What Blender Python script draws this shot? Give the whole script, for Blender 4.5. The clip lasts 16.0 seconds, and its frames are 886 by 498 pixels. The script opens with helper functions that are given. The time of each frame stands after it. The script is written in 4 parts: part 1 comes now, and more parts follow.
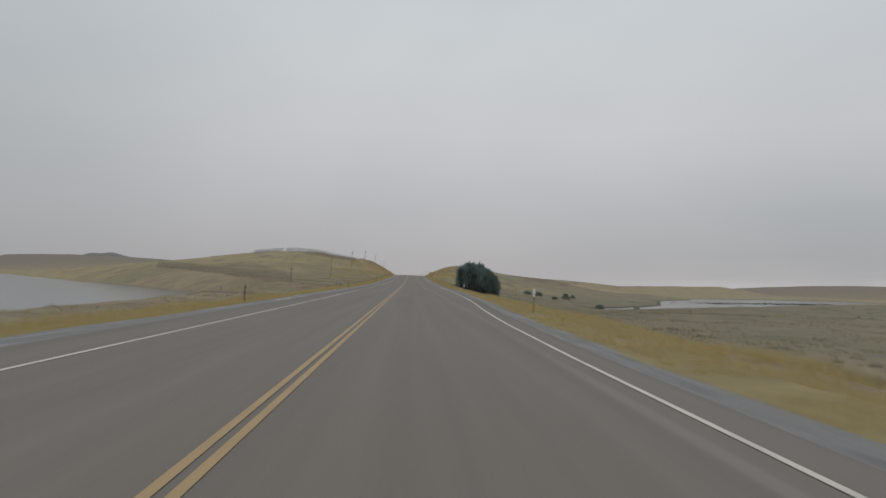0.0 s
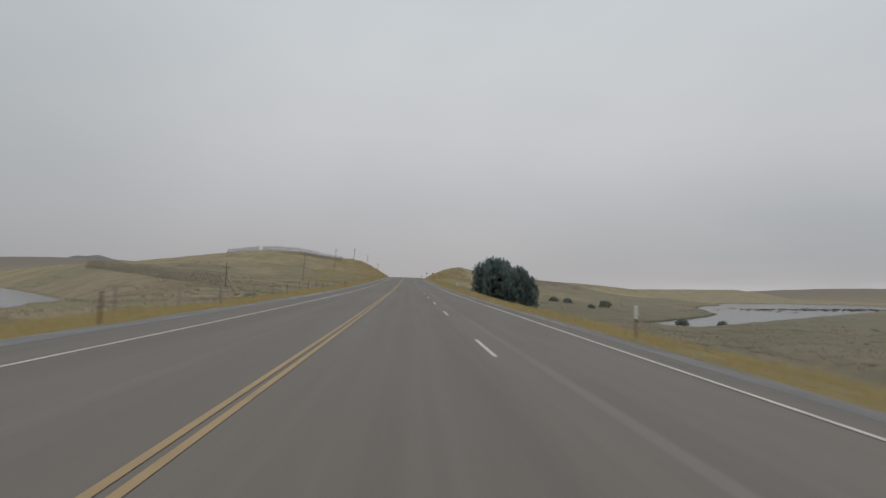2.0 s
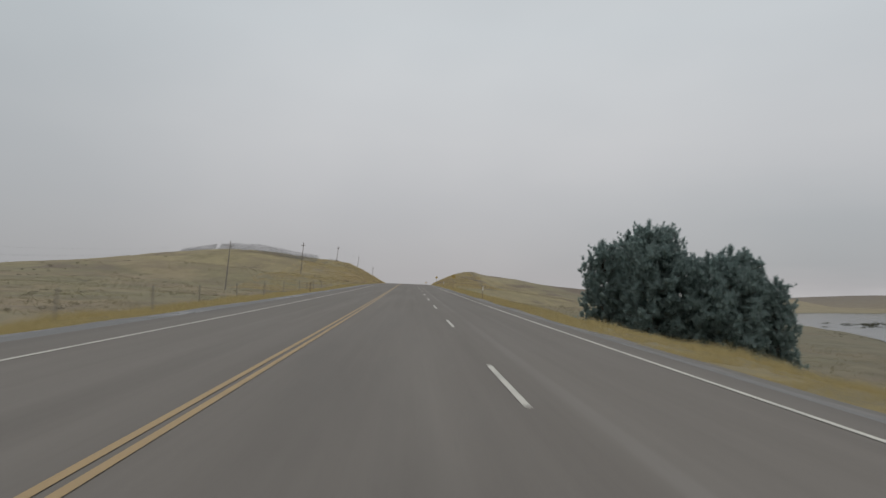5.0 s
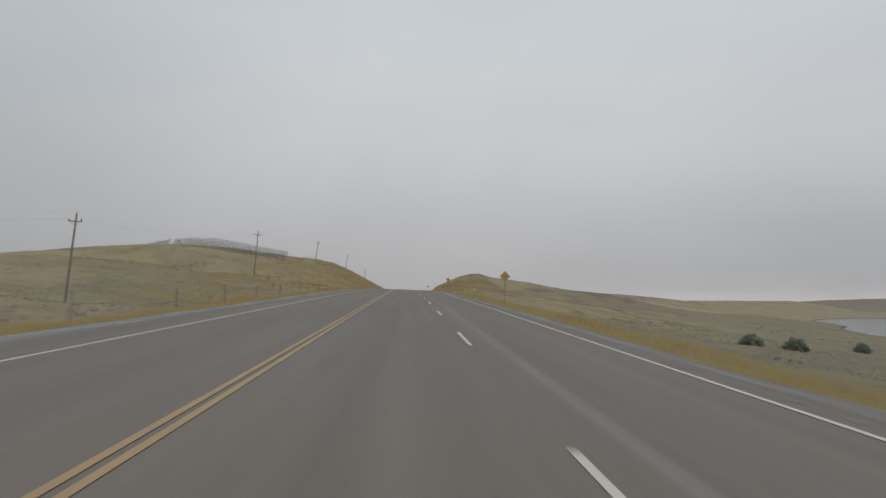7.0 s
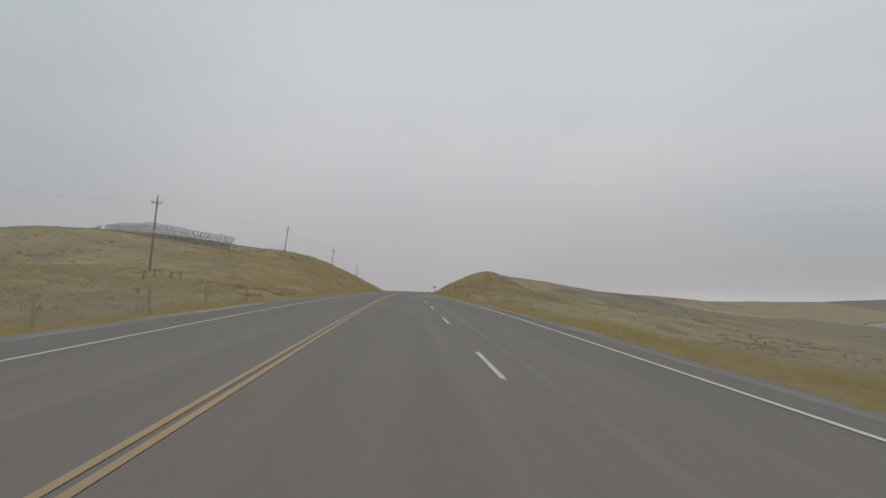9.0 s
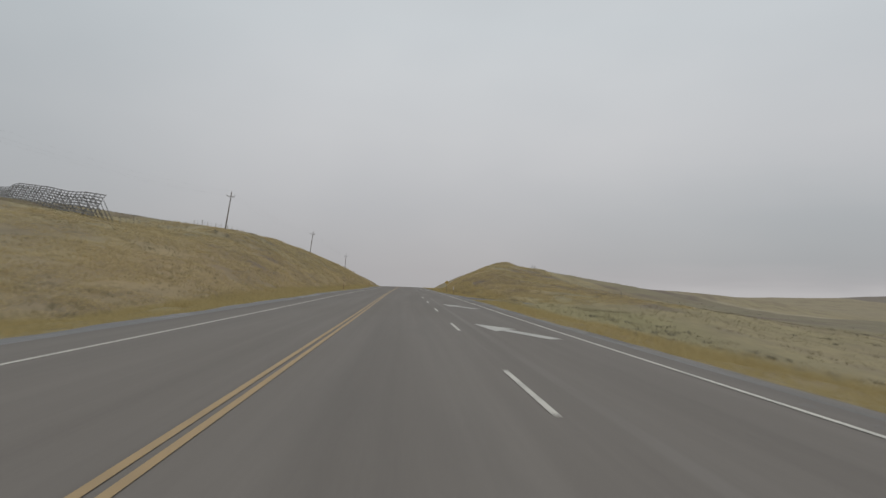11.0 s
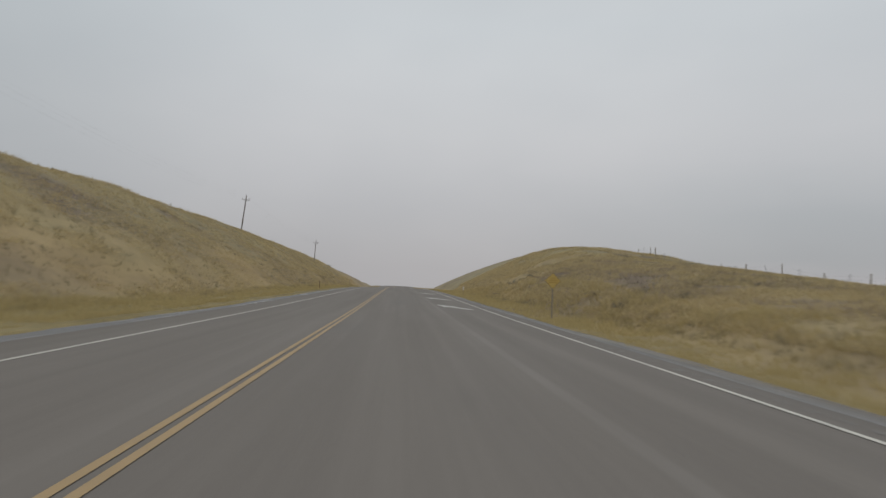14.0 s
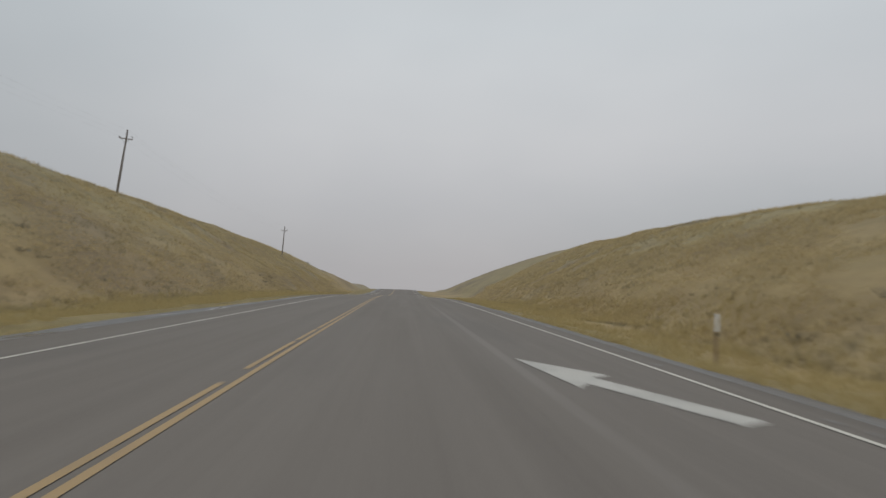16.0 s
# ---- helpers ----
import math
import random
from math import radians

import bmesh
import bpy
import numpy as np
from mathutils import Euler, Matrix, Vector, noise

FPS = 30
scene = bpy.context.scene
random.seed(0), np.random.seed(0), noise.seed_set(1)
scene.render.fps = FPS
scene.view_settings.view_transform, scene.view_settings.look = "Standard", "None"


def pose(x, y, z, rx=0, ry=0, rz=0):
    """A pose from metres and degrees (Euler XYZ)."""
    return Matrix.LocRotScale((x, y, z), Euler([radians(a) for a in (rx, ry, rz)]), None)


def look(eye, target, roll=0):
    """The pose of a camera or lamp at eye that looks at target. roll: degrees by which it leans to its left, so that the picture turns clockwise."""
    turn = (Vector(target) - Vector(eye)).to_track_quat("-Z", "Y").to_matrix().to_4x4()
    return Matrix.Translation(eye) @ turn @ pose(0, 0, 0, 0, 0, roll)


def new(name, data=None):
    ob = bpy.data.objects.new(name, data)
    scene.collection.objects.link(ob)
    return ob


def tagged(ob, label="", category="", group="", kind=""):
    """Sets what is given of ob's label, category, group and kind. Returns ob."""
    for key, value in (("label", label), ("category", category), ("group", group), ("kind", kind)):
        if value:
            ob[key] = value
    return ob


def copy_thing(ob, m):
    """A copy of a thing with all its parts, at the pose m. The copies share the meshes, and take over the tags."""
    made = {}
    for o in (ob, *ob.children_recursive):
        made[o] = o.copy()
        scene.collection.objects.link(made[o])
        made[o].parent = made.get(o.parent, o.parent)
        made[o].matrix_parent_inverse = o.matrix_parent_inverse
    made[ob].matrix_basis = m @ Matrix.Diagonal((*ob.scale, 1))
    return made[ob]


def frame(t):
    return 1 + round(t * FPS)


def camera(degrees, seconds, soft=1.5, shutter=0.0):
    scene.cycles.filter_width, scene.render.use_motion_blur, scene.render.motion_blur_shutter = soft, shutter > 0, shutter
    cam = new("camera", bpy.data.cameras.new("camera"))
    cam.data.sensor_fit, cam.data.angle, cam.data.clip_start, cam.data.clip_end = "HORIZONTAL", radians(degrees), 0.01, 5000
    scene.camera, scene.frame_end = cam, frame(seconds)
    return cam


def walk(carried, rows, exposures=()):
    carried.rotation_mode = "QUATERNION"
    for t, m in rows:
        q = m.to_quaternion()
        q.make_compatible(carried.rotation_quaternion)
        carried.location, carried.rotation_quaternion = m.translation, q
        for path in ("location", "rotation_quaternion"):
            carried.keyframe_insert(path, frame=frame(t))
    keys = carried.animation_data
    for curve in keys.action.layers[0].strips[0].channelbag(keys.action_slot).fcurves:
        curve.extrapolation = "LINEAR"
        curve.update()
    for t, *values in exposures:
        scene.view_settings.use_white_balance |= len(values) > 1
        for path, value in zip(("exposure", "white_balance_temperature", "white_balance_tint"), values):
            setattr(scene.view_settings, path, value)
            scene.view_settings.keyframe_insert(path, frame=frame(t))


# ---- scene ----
# Country highway over a grassy rise: road, cut slopes, lake, pond, poles, snow fences.
PATH = [
    (0.0, 1.514, 0.000, 1.410, -2.902, 3.204, 2.043),
    (0.5, 1.592, 18.573, 1.507, -2.929, 3.241, 2.042),
    (1.0, 1.670, 37.127, 1.617, -2.972, 3.321, 2.029),
    (1.5, 1.759, 55.666, 1.727, -3.052, 3.340, 1.993),
    (2.0, 1.873, 74.099, 1.827, -3.133, 3.502, 1.939),
    (2.5, 1.994, 92.363, 1.942, -3.164, 3.592, 1.876),
    (3.0, 2.100, 110.368, 2.097, -3.167, 3.751, 1.810),
    (3.5, 2.170, 127.974, 2.277, -3.109, 3.796, 1.756),
    (4.0, 2.214, 145.269, 2.491, -3.046, 3.901, 1.733),
    (4.5, 2.232, 162.262, 2.748, -3.013, 4.051, 1.771),
    (5.0, 2.234, 179.048, 3.042, -3.002, 4.134, 1.820),
    (5.5, 2.224, 195.710, 3.364, -3.021, 4.168, 1.850),
    (6.0, 2.208, 212.288, 3.709, -3.064, 4.249, 1.848),
    (6.5, 2.192, 228.852, 4.083, -3.128, 4.354, 1.815),
    (7.0, 2.177, 245.390, 4.468, -3.206, 4.409, 1.761),
    (7.5, 2.160, 261.929, 4.858, -3.248, 4.447, 1.704),
    (8.0, 2.152, 278.420, 5.259, -3.280, 4.394, 1.679),
    (8.5, 2.161, 294.849, 5.647, -3.284, 4.372, 1.748),
    (9.0, 2.155, 311.135, 6.005, -3.265, 4.320, 1.845),
    (9.5, 2.107, 327.159, 6.347, -3.290, 4.220, 1.919),
    (10.0, 2.040, 343.023, 6.645, -3.337, 4.040, 1.977),
    (10.5, 1.968, 358.778, 6.870, -3.407, 3.801, 2.029),
    (11.0, 1.902, 374.463, 7.023, -3.473, 3.722, 2.079),
    (11.5, 1.848, 390.119, 7.149, -3.482, 3.796, 2.125),
    (12.0, 1.827, 405.786, 7.295, -3.496, 3.834, 2.145),
    (12.5, 1.843, 421.524, 7.460, -3.558, 3.808, 2.149),
    (13.0, 1.886, 437.313, 7.620, -3.647, 3.667, 2.143),
    (13.5, 1.966, 453.182, 7.752, -3.810, 3.566, 2.129),
    (14.0, 2.051, 469.053, 7.839, -3.966, 3.510, 2.135),
    (14.5, 2.101, 484.860, 7.908, -4.023, 3.632, 2.152),
    (15.0, 2.132, 500.592, 8.001, -4.013, 3.768, 2.183),
    (15.5, 2.152, 516.183, 8.146, -3.943, 3.835, 2.186),
    (16.0, 2.189, 531.732, 8.311, -3.871, 3.683, 2.096),
]
cam = camera(71.72, 16.0, soft=1.5, shutter=0.3)
walk(cam, [(r[0], pose(r[1], r[2], r[3], 90 + r[5], 0, r[4]) @ pose(0, 0, 0, 0, 0, r[6])) for r in PATH])

# ---- light: overcast sky ----
SUN_EL, SUN_ROT = radians(75), radians(193)
world = bpy.data.worlds.new("overcast_sky")
scene.world = world
world.use_nodes = True
wn, wl = world.node_tree.nodes, world.node_tree.links
bg = wn["Background"]
sky = wn.new("ShaderNodeTexSky")
sky.sky_type, sky.sun_disc = "NISHITA", False
sky.sun_elevation, sky.sun_rotation = SUN_EL, SUN_ROT
sky.dust_density = 4.0
dim = wn.new("ShaderNodeVectorMath")
dim.operation = "SCALE"
dim.inputs["Scale"].default_value = 0.10
wl.new(sky.outputs["Color"], dim.inputs[0])
coord = wn.new("ShaderNodeTexCoord")
sep = wn.new("ShaderNodeSeparateXYZ")
wl.new(coord.outputs["Generated"], sep.inputs[0])
layer = wn.new("ShaderNodeValToRGB")
e = layer.color_ramp.elements
e[0].position, e[0].color = 0.0, (0.450, 0.437, 0.445, 1)
e[1].position, e[1].color = 1.0, (0.60, 0.63, 0.64, 1)
for pos, col in ((0.03, (0.448, 0.437, 0.446, 1)), (0.12, (0.492, 0.490, 0.502, 1)), (0.24, (0.565, 0.572, 0.584, 1)), (0.4, (0.595, 0.625, 0.645, 1))):
    q = e.new(pos)
    q.color = col
wl.new(sep.outputs["Z"], layer.inputs["Fac"])
stretch = wn.new("ShaderNodeMapping")
stretch.inputs["Scale"].default_value = (1.0, 1.0, 1.9)
wl.new(coord.outputs["Generated"], stretch.inputs["Vector"])
clouds = wn.new("ShaderNodeTexNoise")
clouds.inputs["Scale"].default_value = 1.3
clouds.inputs["Detail"].default_value = 4
clouds.inputs["Roughness"].default_value = 0.5
wl.new(stretch.outputs[0], clouds.inputs["Vector"])
cr = wn.new("ShaderNodeValToRGB")
cr.color_ramp.elements[0].position, cr.color_ramp.elements[0].color = 0.3, (0.90, 0.915, 0.925, 1)
cr.color_ramp.elements[1].position, cr.color_ramp.elements[1].color = 0.7, (1.06, 1.055, 1.05, 1)
wl.new(clouds.outputs["Fac"], cr.inputs["Fac"])
mul = wn.new("ShaderNodeMix")
mul.data_type, mul.blend_type = "RGBA", "MULTIPLY"
mul.inputs["Factor"].default_value = 1.0
wl.new(layer.outputs["Color"], mul.inputs["A"])
wl.new(cr.outputs["Color"], mul.inputs["B"])
mix = wn.new("ShaderNodeMix")
mix.data_type = "RGBA"
mix.inputs["Factor"].default_value = 0.93
wl.new(dim.outputs[0], mix.inputs["A"])
wl.new(mul.outputs["Result"], mix.inputs["B"])


def sky_step(value, a, b, lo=0.0, hi=1.0):
    m = wn.new("ShaderNodeMapRange")
    m.interpolation_type = "SMOOTHSTEP"
    for k, v in (("From Min", a), ("From Max", b), ("To Min", lo), ("To Max", hi)):
        m.inputs[k].default_value = v
    wl.new(value, m.inputs["Value"])
    return m.outputs["Result"]


def sky_math(op, a, b):
    m = wn.new("ShaderNodeMath")
    m.operation = op
    for sock, v in zip(m.inputs, (a, b)):
        if isinstance(v, (int, float)):
            sock.default_value = v
        else:
            wl.new(v, sock)
    return m.outputs[0]


def sky_tint(colour, fac, tint):
    m = wn.new("ShaderNodeMix")
    m.data_type, m.blend_type = "RGBA", "MULTIPLY"
    wl.new(fac, m.inputs["Factor"])
    wl.new(colour, m.inputs["A"])
    m.inputs["B"].default_value = (*tint, 1)
    return m.outputs["Result"]


# slow drift in the height of the cloud layers
streaks = wn.new("ShaderNodeMapping")
streaks.inputs["Scale"].default_value = (2.2, 2.2, 15.0)
wl.new(coord.outputs["Generated"], streaks.inputs["Vector"])
wisps = wn.new("ShaderNodeTexNoise")
wisps.inputs["Scale"].default_value, wisps.inputs["Detail"].default_value, wisps.inputs["Roughness"].default_value = 1.6, 5, 0.5
wl.new(streaks.outputs[0], wisps.inputs["Vector"])
drift = sky_math("ADD", sep.outputs["Z"], sky_math("MULTIPLY", sky_math("SUBTRACT", wisps.outputs["Fac"], 0.5), 0.05))
west = sky_step(sep.outputs["X"], -0.12, -0.66)
cloudy = sky_tint(mix.outputs["Result"], west, (0.845, 0.870, 0.875))
bank = sky_math("MULTIPLY", sky_math("MULTIPLY", sky_step(drift, 0.022, 0.060), sky_step(drift, 0.24, 0.10)), sky_step(sep.outputs["X"], 0.05, 0.58))
cloudy = sky_tint(cloudy, bank, (0.875, 0.905, 0.910))
gap = sky_math("MULTIPLY", sky_step(drift, 0.034, 0.012), sky_step(sep.outputs["X"], 0.18, 0.48))
cloudy = sky_tint(cloudy, gap, (1.14, 1.14, 1.13))
wl.new(cloudy, bg.inputs["Color"])
bg.inputs["Strength"].default_value = 1.0
sun_data = bpy.data.lights.new("sun", "SUN")
sun_data.energy, sun_data.angle, sun_data.color = 0.9, radians(25), (1.0, 0.97, 0.93)
sun = new("sun", sun_data)
sun.matrix_world = look((-6, 94, 100), (0, 120, 0))


# ---- materials ----
def material(name, rough=0.9, spec=0.3, metal=0.0):
    m = bpy.data.materials.new(name)
    m.use_nodes = True
    b = m.node_tree.nodes["Principled BSDF"]
    b.inputs["Roughness"].default_value = rough
    b.inputs["Specular IOR Level"].default_value = spec
    b.inputs["Metallic"].default_value = metal
    return m, m.node_tree.nodes, m.node_tree.links, b


def noise_tex(n, l, vec, scale, detail=4.0, rough=0.55):
    t = n.new("ShaderNodeTexNoise")
    t.inputs["Scale"].default_value, t.inputs["Detail"].default_value, t.inputs["Roughness"].default_value = scale, detail, rough
    l.new(vec, t.inputs["Vector"])
    return t.outputs["Fac"]


def ramp(n, l, fac, stops):
    r = n.new("ShaderNodeValToRGB")
    el = r.color_ramp.elements
    el[0].position, el[1].position = stops[0][0], stops[-1][0]
    el[0].color, el[1].color = (*stops[0][1], 1), (*stops[-1][1], 1)
    for p, c in stops[1:-1]:
        q = el.new(p)
        q.color = (*c, 1)
    l.new(fac, r.inputs["Fac"])
    return r.outputs["Color"]


def blend(n, l, fac, a, b, mode="MIX"):
    m = n.new("ShaderNodeMix")
    m.data_type, m.blend_type = "RGBA", mode
    for sock, v in ((m.inputs["Factor"], fac), (m.inputs["A"], a), (m.inputs["B"], b)):
        if isinstance(v, (int, float)):
            sock.default_value = v
        elif isinstance(v, tuple):
            sock.default_value = (*v, 1)
        else:
            l.new(v, sock)
    return m.outputs["Result"]


def span(n, l, value, a, b, lo=0.0, hi=1.0):
    m = n.new("ShaderNodeMapRange")
    m.interpolation_type = "SMOOTHSTEP"
    for k, v in (("From Min", a), ("From Max", b), ("To Min", lo), ("To Max", hi)):
        m.inputs[k].default_value = v
    l.new(value, m.inputs["Value"])
    return m.outputs["Result"]


def relief(n, l, b, fac, strength, dist):
    k = n.new("ShaderNodeBump")
    k.inputs["Strength"].default_value, k.inputs["Distance"].default_value = strength, dist
    l.new(fac, k.inputs["Height"])
    l.new(k.outputs["Normal"], b.inputs["Normal"])


def object_coords(n, l, scale=(1, 1, 1)):
    c = n.new("ShaderNodeTexCoord")
    mp = n.new("ShaderNodeMapping")
    mp.inputs["Scale"].default_value = scale
    l.new(c.outputs["Object"], mp.inputs["Vector"])
    return mp.outputs["Vector"]


def plain(name, c1, c2, scale=6.0, rough=0.8, metal=0.0, spec=0.3, bump=0.2, stretch=(1, 1, 1), vary=0.0):
    m, n, l, b = material(name, rough, spec, metal)
    v = object_coords(n, l, stretch)
    f = noise_tex(n, l, v, scale, 5)
    col = ramp(n, l, f, [(0.3, c1), (0.7, c2)])
    if vary:
        info = n.new("ShaderNodeObjectInfo")
        col = blend(n, l, span(n, l, info.outputs["Random"], 0, 1, 0, vary), col, (0.5 * c1[0], 0.5 * c1[1], 0.5 * c1[2]))
    l.new(col, b.inputs["Base Color"])
    relief(n, l, b, f, bump, 0.02)
    return m


def grass_ground():
    m, n, l, b = material("prairie_grass_ground", 0.95, 0.15)
    v = object_coords(n, l)
    xyz = n.new("ShaderNodeSeparateXYZ")
    l.new(v, xyz.inputs[0])
    big = noise_tex(n, l, v, 0.018, 5, 0.6)
    mid = noise_tex(n, l, v, 0.11, 6, 0.62)
    fine = noise_tex(n, l, v, 1.3, 6, 0.65)
    streak = noise_tex(n, l, object_coords(n, l, (0.16, 0.05, 0.16)), 1.0, 6, 0.62)
    clump = noise_tex(n, l, v, 0.55, 5, 0.65)
    dry = ramp(n, l, mid, [(0.3, (0.173, 0.143, 0.112)), (0.42, (0.203, 0.168, 0.125)), (0.52, (0.238, 0.196, 0.138)), (0.62, (0.253, 0.209, 0.145)), (0.74, (0.201, 0.167, 0.125))])
    green = ramp(n, l, mid, [(0.3, (0.151, 0.136, 0.099)), (0.45, (0.177, 0.162, 0.11)), (0.58, (0.208, 0.19, 0.121)), (0.72, (0.173, 0.155, 0.11))])
    base = blend(n, l, span(n, l, big, 0.42, 0.56), dry, green)
    gold = ramp(n, l, streak, [(0.30, (0.225, 0.170, 0.098)), (0.44, (0.290, 0.219, 0.120)), (0.55, (0.345, 0.264, 0.140)), (0.70, (0.282, 0.226, 0.124))])
    # the cut slopes: gold below, olive towards the crest
    drift = n.new("ShaderNodeMath")
    drift.operation = "MULTIPLY_ADD"
    l.new(big, drift.inputs[0])
    drift.inputs[1].default_value = 26.0
    away = n.new("ShaderNodeMath")
    away.operation = "ABSOLUTE"
    l.new(xyz.outputs["X"], away.inputs[0])
    l.new(away.outputs[0], drift.inputs[2])
    olive = ramp(n, l, streak, [(0.30, (0.205, 0.178, 0.108)), (0.46, (0.246, 0.216, 0.130)), (0.58, (0.292, 0.256, 0.150)), (0.72, (0.236, 0.204, 0.124))])
    gold = blend(n, l, span(n, l, drift.outputs[0], 28, 44, 0.0, 0.85), gold, olive)
    base = blend(n, l, span(n, l, xyz.outputs["Y"], 330, 450, 0.08, 0.8), base, gold)
    meadow = n.new("ShaderNodeMath")
    meadow.operation = "MULTIPLY"
    l.new(span(n, l, xyz.outputs["X"], 16, 40, 0.0, 0.7), meadow.inputs[0])
    l.new(span(n, l, xyz.outputs["Y"], 470, 330), meadow.inputs[1])
    base = blend(n, l, meadow.outputs[0], base, ramp(n, l, mid, [(0.3, (0.118, 0.111, 0.084)), (0.55, (0.160, 0.148, 0.106)), (0.75, (0.136, 0.122, 0.098))]))
    # far fields: paler beyond the lake, then greyer with distance; pale track edges them
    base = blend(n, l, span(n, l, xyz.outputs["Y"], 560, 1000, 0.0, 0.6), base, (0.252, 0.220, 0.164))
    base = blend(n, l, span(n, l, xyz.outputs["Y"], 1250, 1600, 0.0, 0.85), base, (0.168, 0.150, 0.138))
    edge = n.new("ShaderNodeMath")
    edge.operation = "MULTIPLY_ADD"
    l.new(xyz.outputs["X"], edge.inputs[0])
    edge.inputs[1].default_value = 0.75
    l.new(xyz.outputs["Y"], edge.inputs[2])
    bottom = n.new("ShaderNodeMath")
    bottom.operation = "MULTIPLY"
    l.new(span(n, l, xyz.outputs["X"], 60, 130, 0.0, 0.7), bottom.inputs[0])
    l.new(span(n, l, edge.outputs[0], 950, 938), bottom.inputs[1])
    base = blend(n, l, bottom.outputs[0], base, ramp(n, l, mid, [(0.3, (0.134, 0.128, 0.096)), (0.5, (0.164, 0.152, 0.112)), (0.7, (0.178, 0.158, 0.120))]))
    trail = n.new("ShaderNodeMath")
    trail.operation = "MULTIPLY"
    l.new(span(n, l, edge.outputs[0], 939, 946), trail.inputs[0])
    l.new(span(n, l, edge.outputs[0], 956, 949, 0.0, 0.55), trail.inputs[1])
    wide = n.new("ShaderNodeMath")
    wide.operation = "MULTIPLY"
    l.new(trail.outputs[0], wide.inputs[0])
    l.new(span(n, l, xyz.outputs["X"], 130, 190), wide.inputs[1])
    base = blend(n, l, wide.outputs[0], base, (0.330, 0.292, 0.222))
    brown = noise_tex(n, l, v, 0.05, 6, 0.62)
    base = blend(n, l, span(n, l, brown, 0.46, 0.64, 0, 0.55), base, (0.186, 0.152, 0.112))
    patch = n.new("ShaderNodeAttribute")
    patch.attribute_name = "brush"
    base = blend(n, l, span(n, l, patch.outputs["Fac"], 0.0, 1.0, 0, 0.72), base, (0.146, 0.118, 0.102))
    base = blend(n, l, span(n, l, clump, 0.36, 0.62, 0.0, 0.6), blend(n, l, 1.0, base, (0.93, 0.925, 0.92), "MULTIPLY"), blend(n, l, 1.0, base, (1.10, 1.095, 1.08), "MULTIPLY"))
    base = blend(n, l, span(n, l, fine, 0.40, 0.70, 0.0, 0.30), base, blend(n, l, 1.0, base, (1.2, 1.18, 1.14), "MULTIPLY"))
        # tall straw-coloured grass along both verges of the road
    wob = noise_tex(n, l, v, 0.25, 3)
    add = n.new("ShaderNodeMath")
    add.operation = "MULTIPLY_ADD"
    l.new(wob, add.inputs[0])
    add.inputs[1].default_value = 5.0
    l.new(xyz.outputs["X"], add.inputs[2])
    right = span(n, l, add.outputs[0], 15.0, 10.5)
    left = span(n, l, add.outputs[0], -13.0, -8.0)
    both = n.new("ShaderNodeMath")
    both.operation = "MULTIPLY"
    l.new(right, both.inputs[0])
    l.new(left, both.inputs[1])
    straw = ramp(n, l, clump, [(0.32, (0.178, 0.148, 0.078)), (0.5, (0.216, 0.178, 0.092)), (0.68, (0.250, 0.206, 0.108))])
    base = blend(n, l, both.outputs[0], base, straw)
    # mud and reeds close to the water's level
    spot = n.new("ShaderNodeVectorMath")
    spot.operation = "DISTANCE"
    flat = n.new("ShaderNodeMapping")
    flat.inputs["Scale"].default_value = (1.0, 0.55, 0.0)
    l.new(v, flat.inputs["Vector"])
    l.new(flat.outputs[0], spot.inputs[0])
    spot.inputs[1].default_value = (20.0, 441.0 * 0.55, 0.0)
    wavy = n.new("ShaderNodeMath")
    wavy.operation = "MULTIPLY_ADD"
    l.new(mid, wavy.inputs[0])
    wavy.inputs[1].default_value = 8.0
    l.new(spot.outputs["Value"], wavy.inputs[2])
    base = blend(n, l, span(n, l, wavy.outputs[0], 21, 10, 0.0, 0.5), base, (0.208, 0.196, 0.096))
    low = span(n, l, xyz.outputs["Z"], -7.0, -7.5)
    base = blend(n, l, low, base, (0.072, 0.070, 0.042))
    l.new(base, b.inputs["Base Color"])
    relief(n, l, b, fine, 0.3, 0.15)
    return m


